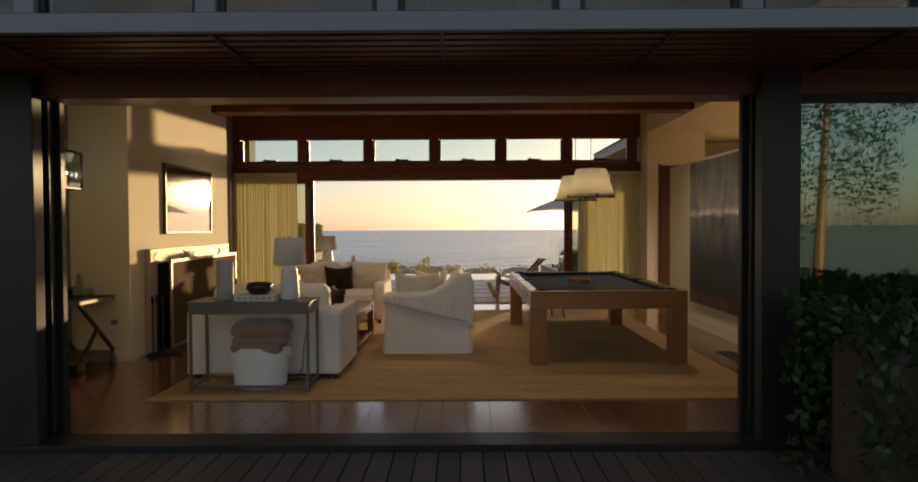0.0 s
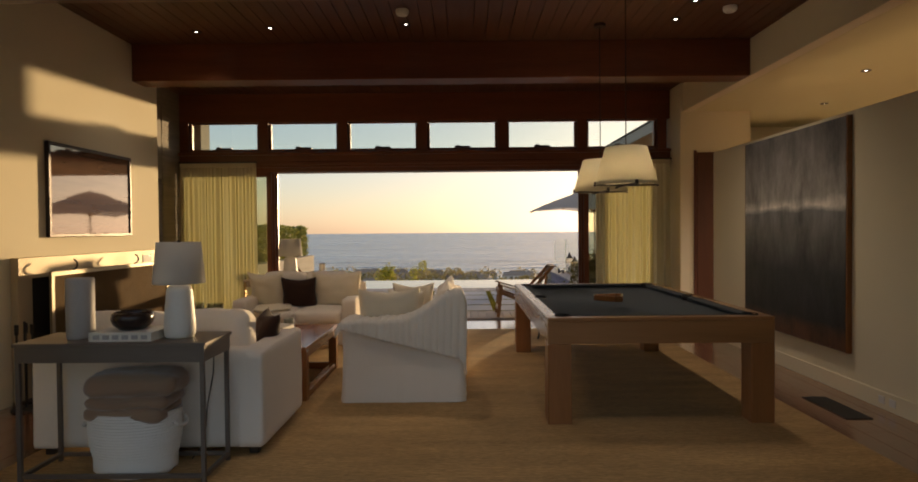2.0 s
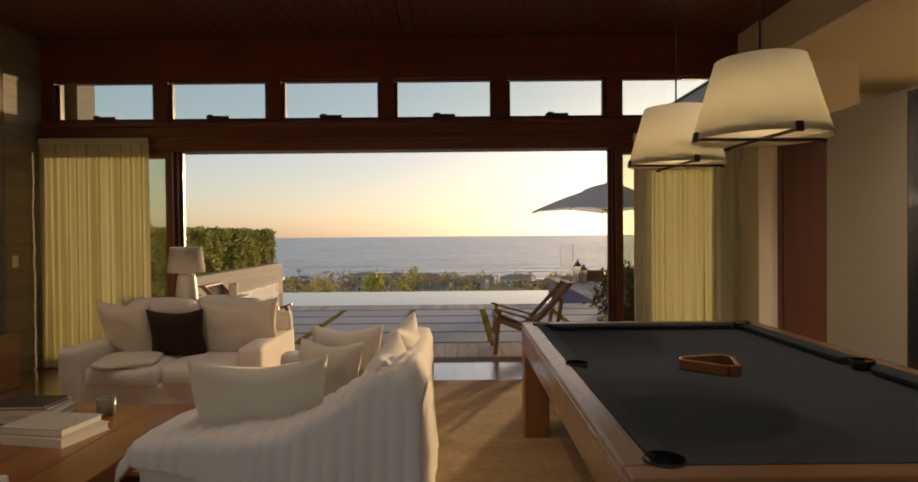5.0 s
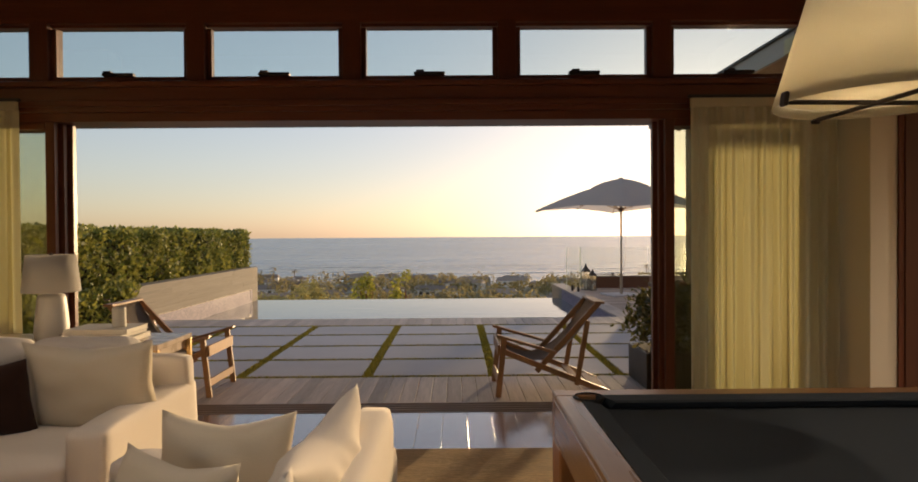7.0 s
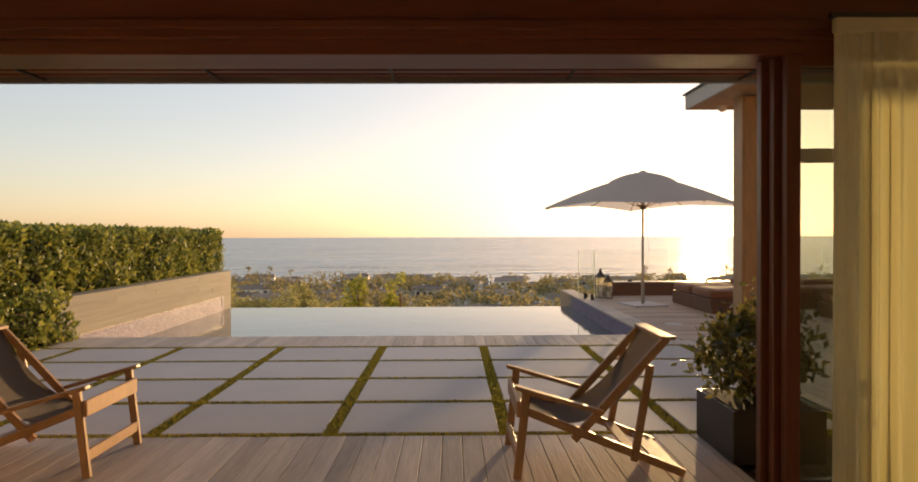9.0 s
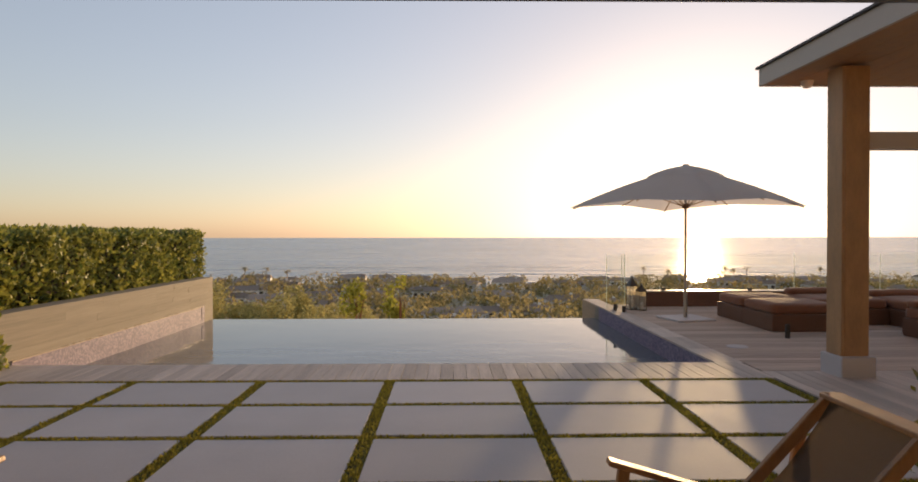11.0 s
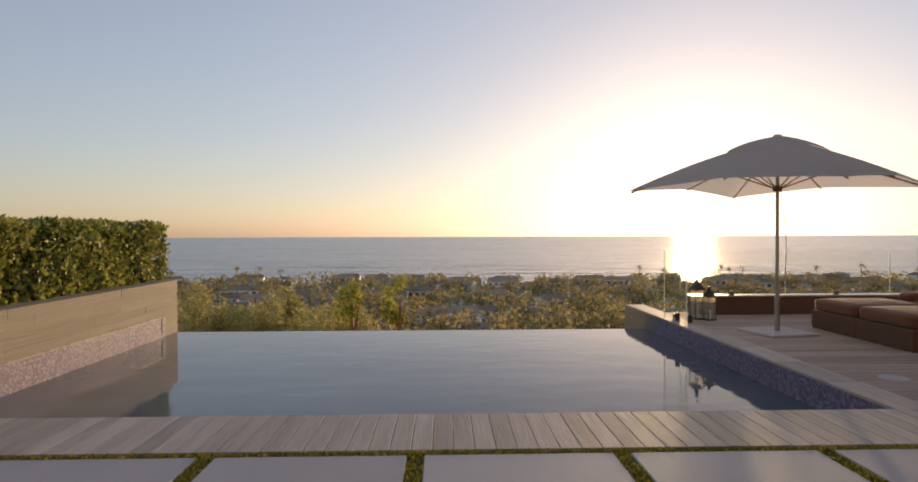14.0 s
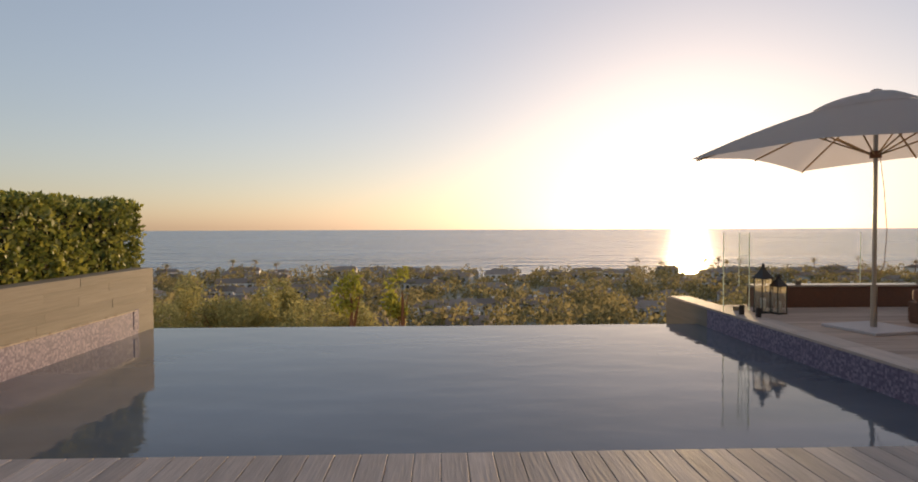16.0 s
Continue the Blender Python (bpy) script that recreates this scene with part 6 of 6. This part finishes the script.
def house(w, d, h, hip, label):
    o = thing("house", label=label, category="house", group="houses of the coastal town")
    part("wall", box(-w / 2, w / 2, -d / 2, d / 2, -2.5, h), M_STUCCO, o)
    bm = bmesh.new()
    e = 0.35
    lo = [bm.verts.new(p) for p in ((-w / 2 - e, -d / 2 - e, h), (w / 2 + e, -d / 2 - e, h), (w / 2 + e, d / 2 + e, h), (-w / 2 - e, d / 2 + e, h))]
    r0, r1 = bm.verts.new((-w / 2 + d * 0.3 * hip, 0, h + d * 0.22)), bm.verts.new((w / 2 - d * 0.3 * hip, 0, h + d * 0.22))
    for f in ((lo[0], lo[1], r1, r0), (lo[2], lo[3], r0, r1), (lo[1], lo[2], r1), (lo[3], lo[0], r0), (lo[3], lo[2], lo[1], lo[0])):
        bm.faces.new(f)
    roof = part("roof", bm, M_ROOF, o)
    part("chimney", box(w * 0.2, w * 0.2 + 0.7, 0.2, 0.9, h, h + d * 0.3), M_STUCCO, roof)
    for k in range(int(w // 2.6)):
        win = part("window", box(-w / 2 + 0.9 + 2.6 * k, -w / 2 + 2.2 + 2.6 * k, -d / 2 - 0.03, -d / 2, h * 0.45, h * 0.82), M_IRON, o)
    return o


kinds = [house(8, 5.6, 2.5, 1, "pale stucco house with a low brown roof"), house(10.5, 6.5, 3.6, 0.4, "two storey pale house with a gabled roof"), house(6.5, 5, 2.6, 1, "small pale bungalow among the trees"), house(14.5, 7, 3.4, 0.2, "long flat pale building near the shore")]
spot = []
tries = 0
while len(spot) < 150 and tries < 4000:
    tries += 1
    y = 95 + 225 * rng.uniform(0, 1) ** 0.7
    x = rng.uniform(-0.75, 0.85) * y
    if all((x - a) ** 2 + (y - b) ** 2 > 110 for a, b in spot):
        spot.append((x, y))
for k in range(22):
    spot.append((-200 + 21 * k + rng.uniform(-6, 6), 318 + rng.uniform(-5, 5)))
for k, (x, y) in enumerate(spot):
    src = kinds[k % 4]
    m = pose(x, y, land(x, y) - 0.6, 0, 0, rng.uniform(-25, 25))
    if k < 4:
        src.matrix_basis = m
    else:
        copy_thing(src, m)


def palm(x, y, h, seed):
    z = land(x, min(y, 320))
    t = thing("palm_tree", (x, y, z), label="tall thin palm tree by the shore", category="palm tree", group="shore palms")
    part("trunk", rod((0, 0, 0), (0.2, 0, h), 0.22, 0.14, 7), M_BARWOOD, t)
    r = np.random.default_rng(seed)
    v, f = [], []
    for k in range(22):
        a, up = r.uniform(0, 6.28), r.uniform(-0.6, 0.9)
        d = Vector((math.cos(a), math.sin(a), up)).normalized()
        s = Vector((-math.sin(a), math.cos(a), 0)) * 0.28
        b = len(v)
        o = Vector((0.2, 0, h))
        v += [o, o + d * 1.0 + s, o + d * 1.0 - s, o + d * 1.9 + s * 0.6 - Vector((0, 0, 0.4)), o + d * 1.9 - s * 0.6 - Vector((0, 0, 0.4)), o + d * 2.5 - Vector((0, 0, 1.0))]
        f += [(b, b + 1, b + 2), (b + 1, b + 3, b + 4, b + 2), (b + 3, b + 5, b + 4)]
    raw("fronds", v, f, M_TREES, t)


for k, (x, y) in enumerate(((-98, 385), (-112, 390), (-122, 380), (-160, 380), (150, 395), (158, 390), (165, 398), (171, 392), (178, 396), (185, 393), (136, 394), (230, 390), (262, 396), (290, 385), (120, 392))):
    palm(x * 0.81, y * 0.81, 6.5 + (k * 37 % 5) * 0.5, 60 + k)
# street trees behind the porch, mirrored in the dark glass
for k, (x, y, h) in enumerate(((7, -6, 7.0), (11, -9, 8.5), (15, -5, 7.5), (-9, -10, 8.0))):
    t = thing("garden_tree", (x, y, -0.6), label="tall garden tree behind the porch", category="tree")
    part("trunk", rod((0, 0, 0), (0.2, 0.1, h * 0.7), 0.18, 0.07, 8), M_BARWOOD, t)
    leaves(crown(5000, (2.2, 2.2, h * 0.35), 200 + k, 16) + (0, 0, h * 0.7), 0.07, M_SHRUB, "crown", t, 210 + k)

# ---- grass joints, pavers, boards ----
GX, GP, JW = -0.505, 1.32, 0.11
ROW0, RP, JR_ = 14.33, 0.885, 0.085


def piece(name, me, parent, m):
    ob = new(name, me)
    ob.parent = parent
    ob.matrix_basis = m
    return ob


def mesh_of(name, bm, material):
    me = bpy.data.meshes.new(name)
    bm.to_mesh(me)
    bm.free()
    me.materials.append(material)
    return me


pave = mesh_of("paver", box(-(GP - JW) / 2, (GP - JW) / 2, -(RP - JR_) / 2, (RP - JR_) / 2, -0.05, 0.0, 0.006, 1), M_PAVER)
for i in range(-5, 3):
    for j in range(4):
        piece("paver", pave, terrace, pose(GX + GP * (i + 0.5), ROW0 + JR_ + RP * (j + 0.5) - JR_ / 2, DZ))
rows_y = [ROW0 + JR_ / 2 + RP * j for j in range(5)]
blades = []
for y in rows_y:
    n = 7000
    blades.append(np.c_[rng.uniform(GX - 5 * GP, GX + 3 * GP, n), y + rng.uniform(-0.5, 0.5, n) * JR_ * 0.95, np.full(n, DZ - 0.02)])
for i in range(-5, 4):
    n = 2600
    blades.append(np.c_[GX + GP * i + rng.uniform(-0.5, 0.5, n) * JW * 0.95, rng.uniform(ROW0, ROW0 + 4 * RP + JR_, n), np.full(n, DZ - 0.02)])
tagged(leaves(np.concatenate(blades), 0.012, M_MOSS, "grass_joints", None, 23, 2.2, 2.0), "bright mossy grass growing between the pavers", "grass", kind="stuff")
tagged(part("grass_bed", box(GX - 5 * GP - 0.1, GX + 3 * GP + 0.1, ROW0 - 0.02, ROW0 + 4 * RP + JR_, -0.08, -0.045), mat("moss_bed", (0.13, 0.115, 0.03), 0.95, 0.3, 12, 90, 0.6)), "mossy bed under the grass joints", "grass", kind="stuff")


def boards_y(parent, x0, x1, y0, y1, z, w, gap, material, name="deck_board", split=()):
    """Boards that run along y; split: where the rows are cut in turn."""
    cuts = [y0, *split, y1]
    cache = {}
    k, x = 0, x0
    while x < x1 - 0.02:
        ww = min(w, x1 - x)
        off = [0.0, 0.37, -0.29, 0.18, -0.41][k % 5] if split else 0
        ends = [y0, *[c + off for c in split], y1]
        for a, b in zip(ends, ends[1:]):
            key = (round(ww, 3), round(b - a, 3))
            if key not in cache:
                cache[key] = mesh_of(name, box(0, ww - gap, -(b - a) / 2 + gap / 2, (b - a) / 2 - gap / 2, -0.02, 0, 0.0012 if gap < 0.004 else 0.003, 1), material)
            piece(name, cache[key], parent, pose(x, (a + b) / 2, z))
        x += w
        k += 1


boards_y(terrace, -7.5, 2.22, FAR + 0.32, 14.34, DZ, 0.14, 0.004, M_DECK_Y)
boards_y(terrace, -5.3, 3.57, ROW0 + 4 * RP + JR_ + 0.005, PY0 + 0.02, DZ, 0.14, 0.004, M_DECK_Y)
boards_y(porch, -6, 6, 0.0, NEAR - 0.16, -0.03, 0.145, 0.007, M_DARKDECK)
boards_y(floor, -5.0, 6.0, NEAR + 0.1, FAR + 0.02, 0.0, 0.19, 0.0025, M_FLOOR, "floor_plank", (7.9, 10.4))
cache = {}
for k in range(46):
    y = 18.3 + 0.14 * k
    for j, (a, b) in enumerate(((3.6, 6.6 + (k % 3) * 0.7), (6.6 + (k % 3) * 0.7, 13.8))):
        key = (j, k % 3)
        if key not in cache:
            cache[key] = mesh_of("deck_board", box(a, b - 0.004, 0, 0.134, -0.03, 0, 0.003, 1), M_DECK_X)
        piece("deck_board", cache[key], rd, pose(0, y, DZ))
boards_y(terrace, GX + 3 * GP + 0.12, 13.8, 13.3, 18.28, DZ, 0.14, 0.006, M_DECK_Y)
